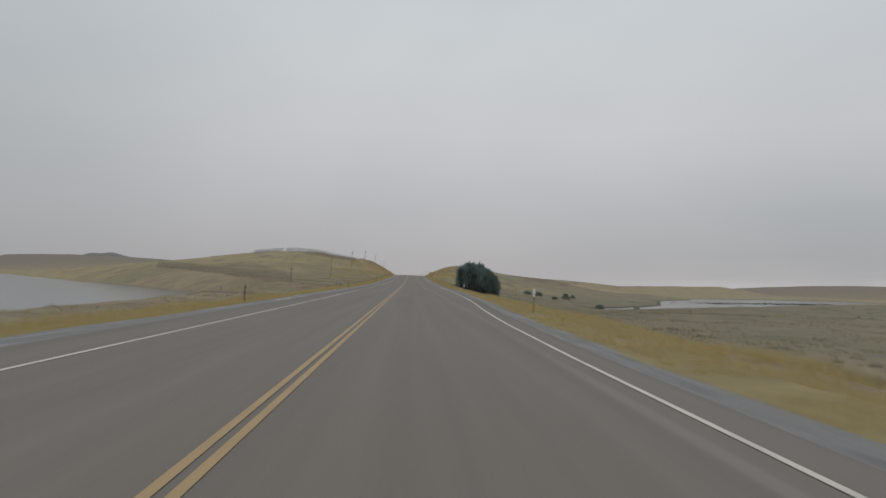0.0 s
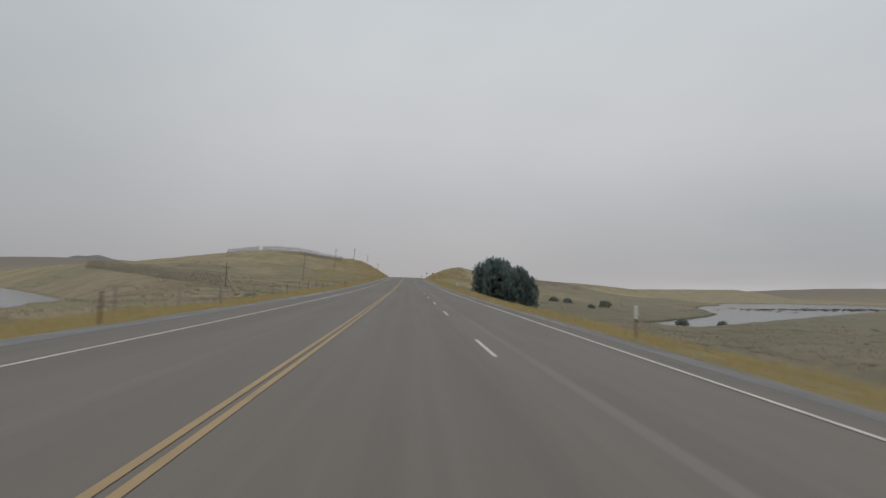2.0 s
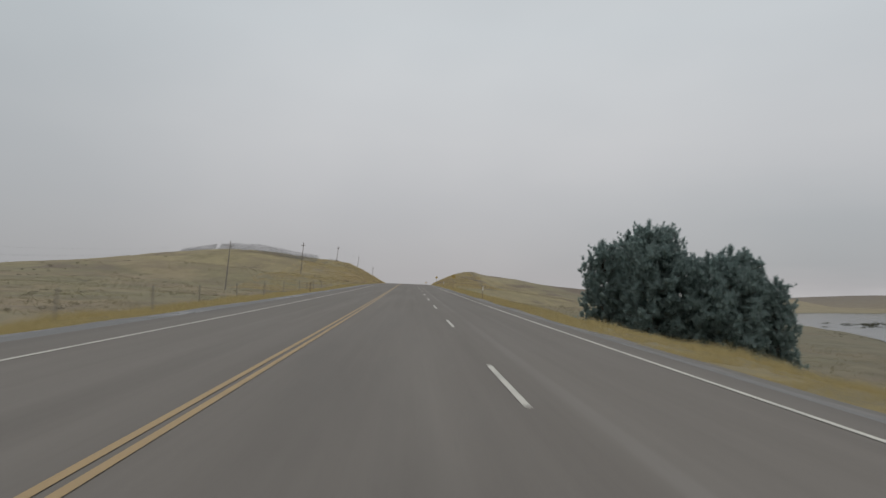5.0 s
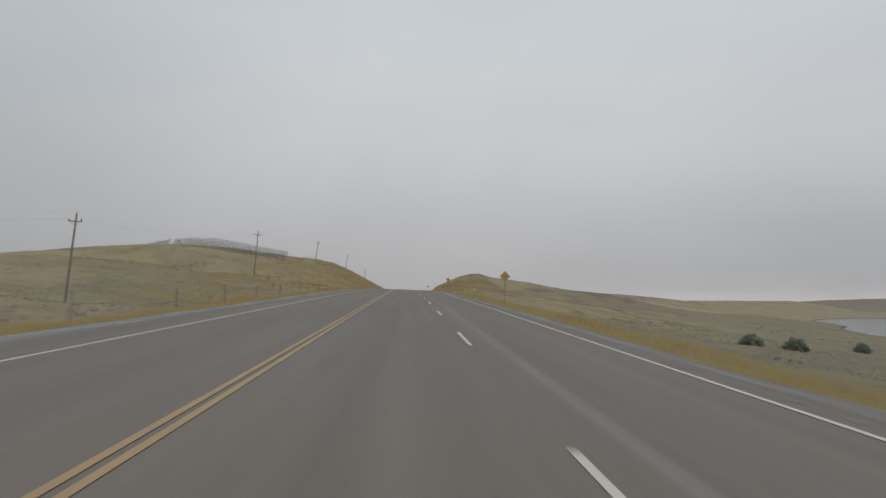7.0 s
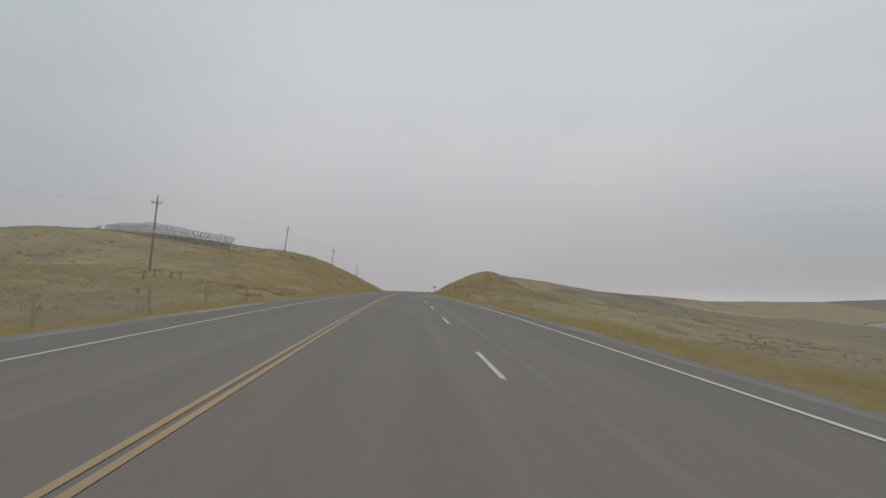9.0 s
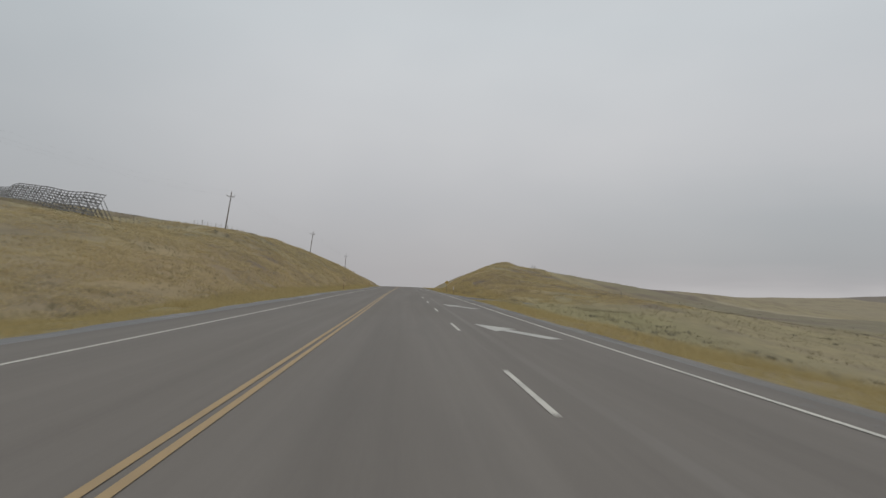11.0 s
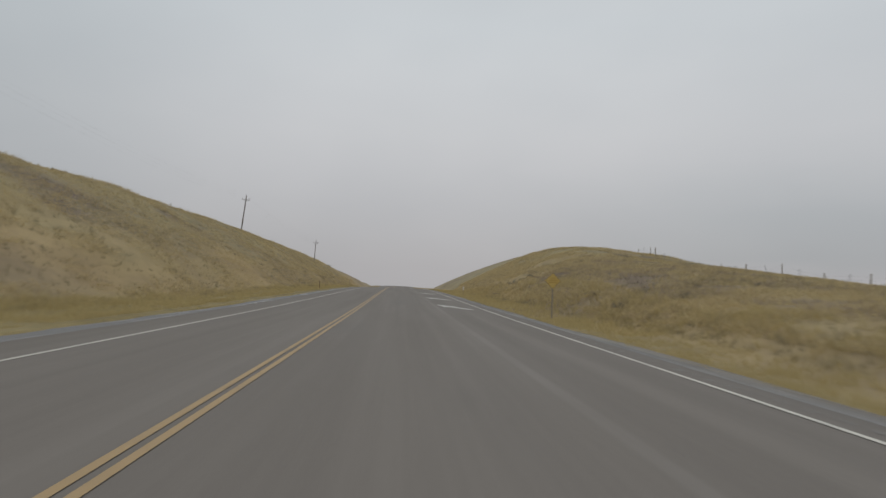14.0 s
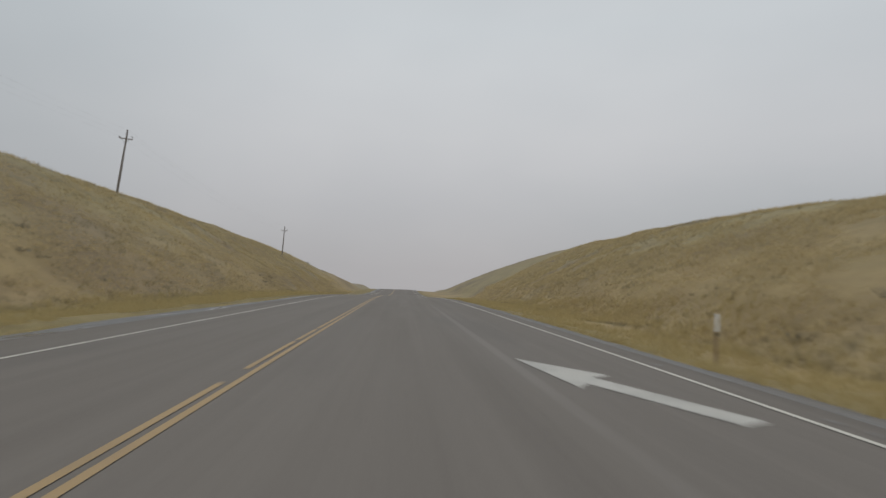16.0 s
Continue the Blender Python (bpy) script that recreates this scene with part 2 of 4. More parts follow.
def asphalt():
    m, n, l, b = material("worn_asphalt", 0.8, 0.22)
    v = object_coords(n, l)
    xyz = n.new("ShaderNodeSeparateXYZ")
    l.new(v, xyz.inputs[0])
    streak = noise_tex(n, l, object_coords(n, l, (1.6, 0.02, 1)), 1.0, 4, 0.6)
    patch = noise_tex(n, l, object_coords(n, l, (0.35, 0.05, 1)), 1.0, 4, 0.6)
    grit = noise_tex(n, l, v, 55.0, 2, 0.7)
    grit2 = noise_tex(n, l, v, 9.0, 4, 0.7)
    col = ramp(n, l, streak, [(0.3, (0.124, 0.110, 0.097)), (0.55, (0.147, 0.131, 0.116)), (0.75, (0.168, 0.151, 0.134))])
    col = blend(n, l, span(n, l, grit, 0.35, 0.7, 0.0, 0.5), col, (0.176, 0.162, 0.147))
    col = blend(n, l, span(n, l, grit2, 0.55, 0.75, 0.0, 0.35), col, (0.090, 0.082, 0.075))
    col = blend(n, l, span(n, l, patch, 0.55, 0.72, 0.0, 0.4), col, (0.098, 0.088, 0.079))
    # pale seam beside the lane line
    seam = n.new("ShaderNodeMath")
    seam.operation = "ABSOLUTE"
    off = n.new("ShaderNodeMath")
    off.operation = "SUBTRACT"
    l.new(xyz.outputs["X"], off.inputs[0])
    off.inputs[1].default_value = 4.32
    l.new(off.outputs[0], seam.inputs[0])
    line = n.new("ShaderNodeMath")
    line.operation = "MULTIPLY"
    l.new(span(n, l, seam.outputs[0], 0.16, 0.05), line.inputs[0])
    l.new(span(n, l, patch, 0.35, 0.6, 0.15, 0.5), line.inputs[1])
    col = blend(n, l, line.outputs[0], col, (0.205, 0.190, 0.174))
    l.new(col, b.inputs["Base Color"])
    l.new(span(n, l, patch, 0.3, 0.75, 0.80, 0.68), b.inputs["Roughness"])
    relief(n, l, b, grit, 0.25, 0.006)
    return m


def gravel():
    m, n, l, b = material("wet_gravel", 0.42, 0.5)
    v = object_coords(n, l)
    a = noise_tex(n, l, v, 14.0, 4, 0.7)
    w = noise_tex(n, l, object_coords(n, l, (0.9, 0.16, 1)), 1.0, 4, 0.6)
    col = ramp(n, l, a, [(0.3, (0.098, 0.096, 0.096)), (0.7, (0.178, 0.174, 0.172))])
    col = blend(n, l, span(n, l, w, 0.5, 0.66), col, (0.066, 0.064, 0.064))
    xyz = n.new("ShaderNodeSeparateXYZ")
    l.new(v, xyz.inputs[0])
    soil = n.new("ShaderNodeMath")
    soil.operation = "MULTIPLY_ADD"
    l.new(w, soil.inputs[0])
    soil.inputs[1].default_value = 1.6
    l.new(xyz.outputs["X"], soil.inputs[2])
    col = blend(n, l, span(n, l, soil.outputs[0], 8.6, 9.5, 0.0, 0.8), col, (0.118, 0.098, 0.074))
    l.new(col, b.inputs["Base Color"])
    dryness = n.new("ShaderNodeMath")
    dryness.operation = "MAXIMUM"
    l.new(span(n, l, w, 0.45, 0.68, 0.75, 0.2), dryness.inputs[0])
    l.new(span(n, l, xyz.outputs["X"], -1, 4, 0.0, 0.5), dryness.inputs[1])
    l.new(dryness.outputs[0], b.inputs["Roughness"])
    relief(n, l, b, a, 0.5, 0.02)
    return m


def paint(name, c, worn):
    m, n, l, b = material(name, 0.6, 0.3)
    v = object_coords(n, l)
    a = noise_tex(n, l, v, 22.0, 4, 0.7)
    a2 = noise_tex(n, l, v, 1.2, 3, 0.6)
    col = blend(n, l, span(n, l, a, 0.56, 0.72, 0.0, 0.85), c, worn)
    col = blend(n, l, span(n, l, a2, 0.45, 0.75, 0.0, 0.5), col, worn)
    l.new(col, b.inputs["Base Color"])
    return m


def water_surface():
    m, n, l, b = material("still_water", 0.14, 0.4)
    b.inputs["Base Color"].default_value = (0.045, 0.052, 0.055, 1)
    b.inputs["IOR"].default_value = 1.33
    v = object_coords(n, l, (1.0, 0.45, 1))
    relief(n, l, b, noise_tex(n, l, v, 1.6, 4, 0.6), 0.22, 0.06)
    return m


def foliage(name, dark, light, rough=0.7, scale=0.5, through_light=0.0, spec=0.25):
    m, n, l, b = material(name, rough, spec)
    g = n.new("ShaderNodeNewGeometry")
    col = ramp(n, l, g.outputs["Random Per Island"], [(0.0, dark), (1.0, light)])
    v = object_coords(n, l)
    col = blend(n, l, span(n, l, noise_tex(n, l, v, scale, 3), 0.35, 0.65, 0, 0.5), col, (0.6 * dark[0] + 0.4 * light[0], 0.6 * dark[1] + 0.4 * light[1], 0.6 * dark[2] + 0.4 * light[2]))
    l.new(col, b.inputs["Base Color"])
    if through_light:
        t = n.new("ShaderNodeBsdfTranslucent")
        l.new(col, t.inputs["Color"])
        mx = n.new("ShaderNodeMixShader")
        mx.inputs[0].default_value = through_light
        l.new(b.outputs[0], mx.inputs[1])
        l.new(t.outputs[0], mx.inputs[2])
        l.new(mx.outputs[0], n["Material Output"].inputs["Surface"])
    return m


GROUND = grass_ground()
ASPHALT = asphalt()
GRAVEL = gravel()
TRACK_GRAVEL = plain("dark_damp_gravel", (0.096, 0.092, 0.086), (0.156, 0.149, 0.140), 7.0, 0.85, bump=0.5)
WHITE = paint("white_road_paint", (0.50, 0.48, 0.43), (0.27, 0.265, 0.245))
ARROW_WHITE = paint("scuffed_white_paint", (0.43, 0.42, 0.39), (0.25, 0.245, 0.23))
FADED = paint("worn_white_paint", (0.17, 0.165, 0.155), (0.10, 0.094, 0.086))
YELLOW = paint("yellow_road_paint", (0.33, 0.232, 0.118), (0.21, 0.158, 0.098))
JOINT = plain("pale_sealed_joint", (0.152, 0.143, 0.122), (0.192, 0.181, 0.156), 5.0, 0.85, spec=0.2)
GROOVE = plain("damp_milled_groove", (0.125, 0.118, 0.110), (0.175, 0.166, 0.156), 7.0, 0.6, spec=0.3)
WATER = water_surface()
WOODS = plain("far_dark_woods", (0.135, 0.140, 0.135), (0.180, 0.182, 0.172), 0.05, 0.95, bump=0.4)
WOOD_POLE = plain("weathered_pole_wood", (0.210, 0.186, 0.168), (0.310, 0.280, 0.256), 3.0, 0.9, stretch=(6, 6, 0.6), vary=0.4)
GREY_WOOD = plain("grey_weathered_board", (0.155, 0.154, 0.153), (0.245, 0.241, 0.236), 5.0, 0.9, stretch=(0.5, 5, 5), vary=0.5)
TAN_WOOD = plain("brown_weathered_board", (0.205, 0.182, 0.142), (0.300, 0.268, 0.212), 5.0, 0.9, stretch=(0.5, 5, 5), vary=0.35)
PALE_WOOD = plain("pale_sun_bleached_post", (0.165, 0.145, 0.112), (0.255, 0.222, 0.170), 5.0, 0.9, stretch=(5, 5, 0.6), vary=0.4)
POST_WOOD = plain("weathered_post_wood", (0.270, 0.244, 0.200), (0.370, 0.336, 0.280), 5.0, 0.9, stretch=(5, 5, 0.6), vary=0.35)
BLEACHED = plain("bleached_wood", (0.42, 0.40, 0.37), (0.55, 0.53, 0.50), 4.0, 0.8, stretch=(0.6, 5, 5))
STEEL = plain("dull_steel", (0.22, 0.22, 0.22), (0.32, 0.32, 0.32), 9.0, 0.5, metal=0.7)
RUST = plain("rusty_brown_steel", (0.115, 0.070, 0.045), (0.190, 0.120, 0.080), 12.0, 0.8)
DULL_RUST = plain("dull_rusty_steel", (0.185, 0.135, 0.098), (0.260, 0.195, 0.145), 12.0, 0.85)
SIGN_YELLOW = plain("yellow_sign_sheeting", (0.47, 0.335, 0.105), (0.53, 0.385, 0.13), 2.0, 0.45, bump=0.02)
SIGN_BLACK = plain("black_sign_ink", (0.030, 0.029, 0.027), (0.042, 0.041, 0.039), 4.0, 0.5, bump=0.02)
SIGN_FADED = plain("faded_orange_lettering", (0.36, 0.235, 0.06), (0.41, 0.27, 0.07), 4.0, 0.5, bump=0.02)
MARKER_WHITE = plain("white_marker_plastic", (0.66, 0.66, 0.66), (0.76, 0.76, 0.75), 8.0, 0.5, bump=0.05)
GLASS_BROWN = plain("brown_glazed_porcelain", (0.060, 0.040, 0.030), (0.085, 0.055, 0.04), 6.0, 0.25)
WIRE = plain("dark_aluminium_wire", (0.20, 0.20, 0.20), (0.26, 0.26, 0.26), 4.0, 0.5, metal=0.6)
BARK = plain("pine_bark", (0.075, 0.055, 0.042), (0.135, 0.100, 0.075), 4.0, 0.95, stretch=(4, 4, 1))
NEEDLES = foliage("blue_green_needles", (0.275, 0.345, 0.330), (0.325, 0.402, 0.384), 0.85, 0.5, 0.75, 0.1)
SHRUB = foliage("dark_shrub_leaves", (0.315, 0.348, 0.290), (0.375, 0.410, 0.342), 0.85, 0.5, 0.7, 0.1)
STRAW = foliage("dry_grass_blades", (0.430, 0.348, 0.172), (0.560, 0.455, 0.235), 0.9, 0.3, 0.5)
MEADOW = foliage("prairie_grass_blades", (0.238, 0.210, 0.136), (0.335, 0.294, 0.188), 0.9, 0.12, 0.5)
GOLDEN = foliage("golden_slope_grass_blades", (0.450, 0.365, 0.205), (0.540, 0.435, 0.245), 0.9, 0.12, 0.5)
BRUSH = foliage("brown_grey_brush_twigs", (0.250, 0.205, 0.170), (0.330, 0.275, 0.228), 0.9, 0.3, 0.35)
SAGE = foliage("grey_green_sagebrush", (0.180, 0.166, 0.128), (0.250, 0.228, 0.174), 0.9, 0.2, 0.35)
REED = foliage("dark_reeds", (0.050, 0.050, 0.034), (0.120, 0.112, 0.070), 0.9, 0.3)


# ---- helpers ----
def mesh_object(name, verts, faces, mat, parent=None, smooth=False):
    me = bpy.data.meshes.new(name)
    me.from_pydata(verts, [], faces)
    me.materials.append(mat)
    if smooth:
        me.polygons.foreach_set("use_smooth", [True] * len(me.polygons))
    me.update()
    ob = new(name, me)
    if parent is not None:
        ob.parent = parent
    return ob


def part(name, bm, mat, parent, label=""):
    me = bpy.data.meshes.new(name)
    bm.to_mesh(me)
    bm.free()
    me.materials.append(mat)
    ob = new(name, me)
    if parent is not None:
        ob.parent = parent
    return tagged(ob, label)


def add_box(bm, size, at=(0, 0, 0), turn=None, bevel=0.0):
    m = Matrix.Translation(at) @ (turn if turn is not None else Matrix.Identity(4)) @ Matrix.Diagonal((*size, 1))
    r = bmesh.ops.create_cube(bm, size=1.0, matrix=m)
    if bevel:
        edges = list({ed for v in r["verts"] for ed in v.link_edges})
        bmesh.ops.bevel(bm, geom=edges, offset=bevel, segments=1, affect="EDGES")


def box(size, at=(0, 0, 0), turn=None, bevel=0.0):
    bm = bmesh.new()
    add_box(bm, size, at, turn, bevel)
    return bm


def add_rod(bm, a, b, r1, r2, sides=8):
    a, b = Vector(a), Vector(b)
    d = b - a
    m = Matrix.Translation((a + b) / 2) @ d.to_track_quat("Z", "Y").to_matrix().to_4x4()
    bmesh.ops.create_cone(bm, cap_ends=True, segments=sides, radius1=r1, radius2=r2, depth=d.length, matrix=m)


def rod(a, b, r1, r2, sides=8):
    bm = bmesh.new()
    add_rod(bm, a, b, r1, r2, sides)
    return bm


def thing(name, at=(0, 0, 0), turn=0.0, label="", category="", group="", kind=""):
    ob = new(name)
    ob.matrix_basis = pose(*at, 0, 0, turn)
    return tagged(ob, label, category, group, kind)


def lattice(ix, iy, seed):
    h = (ix.astype(np.int64) * 374761393 + iy.astype(np.int64) * 668265263 + seed * 974711) & 0x7FFFFFFF
    h = ((h ^ (h >> 13)) * 1274126177) & 0x7FFFFFFF
    return ((h ^ (h >> 16)) & 0xFFFF) / 65535.0


def value_noise(x, y, seed=0):
    ix, iy = np.floor(x), np.floor(y)
    fx, fy = x - ix, y - iy
    fx, fy = fx * fx * (3 - 2 * fx), fy * fy * (3 - 2 * fy)
    a, b = lattice(ix, iy, seed), lattice(ix + 1, iy, seed)
    c, d = lattice(ix, iy + 1, seed), lattice(ix + 1, iy + 1, seed)
    return (a + (b - a) * fx) * (1 - fy) + (c + (d - c) * fx) * fy - 0.5


# ---- lie of the land ----
PROFILE_STEP, PROFILE_START = 50.0, -50.0
PROFILE = [-0.18, 0.0, 0.29, 0.59, 1.15, 2.04, 3.17, 4.35, 5.35, 5.83, 6.32, 6.59, 7.05, 7.24, 6.59, 6.34, 6.78, 7.41]
HILLS_WEST = [
    (-58.0, 475.3, 29.4, 25.0, -0.001, -1.42),
    (-53.6, 445.1, 28.2, 18.9, 0.004, 1.70),
    (-128.3, 675.5, 133.4, 241.8, 0.452, 32.29),
    (23.3, 825.8, 23.0, 220.6, 0.053, 17.46),
    (-67.5, 381.6, 56.4, 18.5, 0.132, 2.77),
    (-80.1, 472.6, 47.6, 73.2, 0.104, 8.08),
    (-1029.7, 1806.6, 1055.9, 266.2, -0.455, 74.69),
    (-102.1, 785.9, 36.3, 80.1, -0.081, 12.33),
    (-166.2, 411.4, 87.1, 271.9, 0.478, 6.33),
    (-61.9, 542.1, 28.4, 24.4, -0.003, -0.66),
    (-116.1, 547.5, 29.2, 36.6, 0.126, 2.05),
    (-116.1, 419.6, 49.3, 47.5, 0.001, 1.35),
]
HILLS_EAST = [
    (107.2, 669.4, 52.2, 62.1, 0.267, 10.99),
    (75.4, 740.3, 90.1, 55.2, 0.383, 15.70),
    (192.5, 813.4, 139.0, 42.3, 0.239, 12.32),
    (895.8, 1206.3, 607.3, 121.9, -0.043, 29.24),
    (1333.7, 2791.3, 688.9, 311.1, 0.392, 44.68),
    (120.9, 561.3, 94.3, 52.7, -0.210, 1.20),
    (12.3, 580.7, 28.7, 78.8, -0.408, 8.44),
    (2872.0, 2892.9, 704.5, 697.8, 0.700, 41.33),
    (1314.8, 2215.9, 159.3, 250.9, 0.008, 3.94),
    (581.9, 1371.7, 129.3, 204.0, 0.024, 3.28),
    (33.9, 649.9, 20.9, 52.8, -0.183, 4.33),
    (54.2, 563.8, 28.7, 11.6, -0.424, 3.96),
    (44.5, 694.0, 25.2, 50.5, -0.054, 2.49),
    (48.3, 591.6, 14.0, 30.3, 0.088, -2.35),
    (36.7, 569.6, 8.3, 22.9, -0.109, -1.83),
]
FAR_RIDGE = [(1300.0, 1600.0, 700.0, 180.0, 0.0, 60.0), (160.0, 190.0, 46.0, 36.0, 0.0, 1.7)]
CUT_LEFT, CUT_RIGHT, TOE_LEFT, TOE_RIGHT = 0.568, 0.541, 12.264, 12.642
TOE_DRIFT, CUT_DRIFT = -4.798, -0.014
BANK_LEFT, BANK_RIGHT = 7.3, 8.5
LAKE_LEVEL, POND_LEVEL = -7.6, -5.0
TRACK_Y = 455.5


def road_z(y):
    v = np.array(PROFILE)
    q = np.clip((np.asarray(y, float) - PROFILE_START) / PROFILE_STEP, 0, len(v) - 1.001)
    i = q.astype(int)
    s = q - i
    g = np.concatenate([[2 * v[0] - v[1]], v, [2 * v[-1] - v[-2]]])
    a, b, c, d = g[i], g[i + 1], g[i + 2], g[i + 3]
    return b + 0.5 * s * (c - a + s * (2 * a - 5 * b + 4 * c - d + s * (3 * (b - c) + d - a))) - 0.03 * np.maximum(0, np.asarray(y, float) - 790)


LAKE_WEST_Y, LAKE_WEST_X = (180, 232, 245, 258, 270, 280, 300, 316, 335, 350, 358, 380, 405, 440, 475, 500, 540, 600, 652, 719, 790, 870, 1000, 1150), (96, 82, 72, 72, 80, 89, 105, 117, 132, 142, 148, 159, 169, 183, 197, 206, 226, 262, 304, 332, 372, 440, 570, 780)


def near_bank(x, y):
    """True on the road side of the lake."""
    return (x > 20) & (((y - 155) / 1.05 - x) * 0.7 < (x - np.interp(y, LAKE_WEST_Y, LAKE_WEST_X)) * 0.85)


def water_depth(x, y):
    """Metres inside the shore of the lake or the pond; negative on land."""
    x = x + 1.0 * value_noise(x / 23, y / 23, 5) + 0.15 * value_noise(x / 7, y / 7, 6)
    xl = np.interp(y, LAKE_WEST_Y, LAKE_WEST_X)
    xr = (y - 155) / 1.05 + 7 * value_noise(y / 85, x * 0 + 0.4, 8) * np.clip((y - 330) / 120, 0, 1)
    lake = np.minimum(np.minimum((x - xl) * 0.85, (xr - x) * 0.7), (1230 - y) * 0.8)
    pond = np.minimum(-45 - 0.1 * np.maximum(0, y - 110) - x, (130 - 1.27 * x - y) * 0.6)
    return np.maximum(lake, pond)


def soft_clamp(z, lo, hi, k=0.6, top=1.8):
    z = 0.5 * (z + hi - np.sqrt((z - hi) ** 2 + top * top))
    return 0.5 * (z + lo + np.sqrt((z - lo) ** 2 + k * k))


def land(x, y, rough=True):
    x, y = np.asarray(x, float), np.asarray(y, float)
    zr = road_z(y)
    z = -3.4 - 0.028 * np.maximum(0, y - 820) + 0 * x
    for cx, cy, rx, ry, rot, amp in HILLS_WEST + HILLS_EAST + FAR_RIDGE:
        c, s = math.cos(rot), math.sin(rot)
        z = z + amp * np.exp(-(((x - cx) * c + (y - cy) * s) / rx) ** 2 - ((-(x - cx) * s + (y - cy) * c) / ry) ** 2)
    if rough:
        far = np.clip((np.abs(x) - 20) / 60, 0, 1)
        z = z + far * (0.7 * value_noise(x / 31, y / 31, 1) + 0.35 * value_noise(x / 13, y / 13, 2))
    d = -water_depth(x, y)
    level = np.where(x > 0, LAKE_LEVEL, POND_LEVEL)
    lowest = level + 0.04 * np.minimum(d, 60) - 0.15 * np.maximum(0, d - 60)
    rise = np.clip((y - 420) / 120, 0, 1)
    bank = np.where(near_bank(x, y), 0.22 * np.minimum(d, 6) + 0.025 * d + 0.0006 * d * d, 0.26 * np.minimum(d, 5) + (0.012 + 0.023 * rise) * d + (0.00045 + 0.00045 * rise) * d * d)
    z = np.where(d > 0, np.clip(z, lowest, level + np.where(x > 0, bank, 0.35 * d)), np.maximum(level + 0.12 * d, level - 1.5))
    fill = np.maximum(0, np.maximum(-x - BANK_LEFT, x - BANK_RIGHT))
    further = np.clip((y - 560) / 100, -1, 1.5)
    cut = np.maximum(0, np.maximum(-x - TOE_LEFT, x - TOE_RIGHT + TOE_DRIFT * further))
    s = np.where(x < 0, CUT_LEFT, CUT_RIGHT + CUT_DRIFT * further)
    dip = 0.22 + 0.14 * np.exp(-((fill - 2.2) / 1.8) ** 2) * (fill > 0)
    zc = soft_clamp(z, zr - dip - 0.09 * np.minimum(fill, 3.2) - 0.3 * np.maximum(0, fill - 3.2), zr - dip + s * cut * np.minimum(1, cut / 5), top=np.where(x > 0, 5.0, 1.8))
    if rough:
        near = np.clip(fill / 2.5, 0, 1)
        gully = np.clip(cut / 6, 0, 1)
        zc = zc + near * (0.16 * value_noise(x / 1.7, y / 1.7, 3) + 0.3 * value_noise(x / 5, y / 6, 4)) + gully * 0.5 * value_noise(x / 22, y / 9, 7)
    track = np.exp(-((y - TRACK_Y) / 7.5) ** 4) * (fill > 0) * (x > 0) * np.clip((36 - x) / 10, 0, 1)
    zc = zc + (zr - 0.30 - 0.06 * fill - zc) * track
    return np.where(fill > 0, zc, zr - 0.22)


THICKETS = [(18.5, 505, 3, 6), (19.5, 516, 3, 8), (21, 482, 3, 8), (25, 516, 4, 10), (26, 505, 4, 9), (19.5, 531, 3.2, 7), (24, 530, 4.5, 9), (19.5, 491, 2.5, 7), (33, 528, 5, 8), (38, 555, 6, 8), (44, 551, 6, 6), (-21, 484, 2, 4), (-24, 517, 2.2, 4), (-21, 462, 5, 9), (-28, 523, 3, 6), (-27, 551, 2.5, 6)]


def brush_cover(x, y):
    """How thickly low brown brush covers the grass, 0 to 1."""
    x, y = np.asarray(x, float), np.asarray(y, float)
    m = 0.8 * value_noise(x / 13 + 3.1, y / 24, 51) + 0.3 * value_noise(x / 5.5, y / 8.5, 52) + 0.1 * value_noise(x / 2.2, y / 3.0, 53)
    away = np.clip((np.maximum(-x - 13, x - 14)) / 5, 0, 1)
    cover = np.clip((m - np.where(x > 0, 0.21 - 0.20 * np.clip((y - 440) / 60, 0, 1) * np.clip((x - 24) / 10, 0, 1), 0.17)) / 0.30, 0, 1) * away * np.clip((260 - np.abs(x)) / 60, 0, 1)
    ragged = 0.45 * value_noise(x / 3.5, y / 5, 54) + 0.3 * value_noise(x / 1.4, y / 2, 55)
    for cx, cy, rx, ry in THICKETS:
        cover = np.maximum(cover, np.clip(1.35 - np.hypot((x - cx) / rx, (y - cy) / ry) + ragged, 0, 0.9))
    return cover


def land_at(x, y):
    return float(land(np.array([x]), np.array([y]))[0])


def axis(near, step, reach, growth):
    out, s = [near], step
    while out[-1] < reach:
        out.append(out[-1] + s)
        s *= growth
    return out


xs = sorted([-q for q in axis(7.3, 0.8, 4600, 1.029)] + list(np.linspace(-6.5, 7.9, 8)) + axis(8.5, 0.8, 4600, 1.029))
ys = sorted([-q for q in axis(62.0, 3.0, 900, 1.3)] + list(np.arange(-60, 760, 1.9)) + axis(760, 2.5, 4700, 1.035))
gx, gy = np.meshgrid(np.array(xs), np.array(ys))
gz = land(gx, gy)
nx, ny = len(xs), len(ys)
i0 = (np.arange(ny - 1)[:, None] * nx + np.arange(nx - 1)[None, :]).ravel()
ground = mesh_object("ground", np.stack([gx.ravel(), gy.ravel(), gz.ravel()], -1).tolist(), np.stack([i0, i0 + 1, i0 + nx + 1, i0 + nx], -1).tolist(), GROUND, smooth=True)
cover = ground.data.attributes.new("brush", "FLOAT", "POINT")
cover.data.foreach_set("value", brush_cover(gx.ravel(), gy.ravel()).astype(np.float32))
tagged(ground, "rolling prairie of dry yellow and olive grass", "ground", kind="structure")

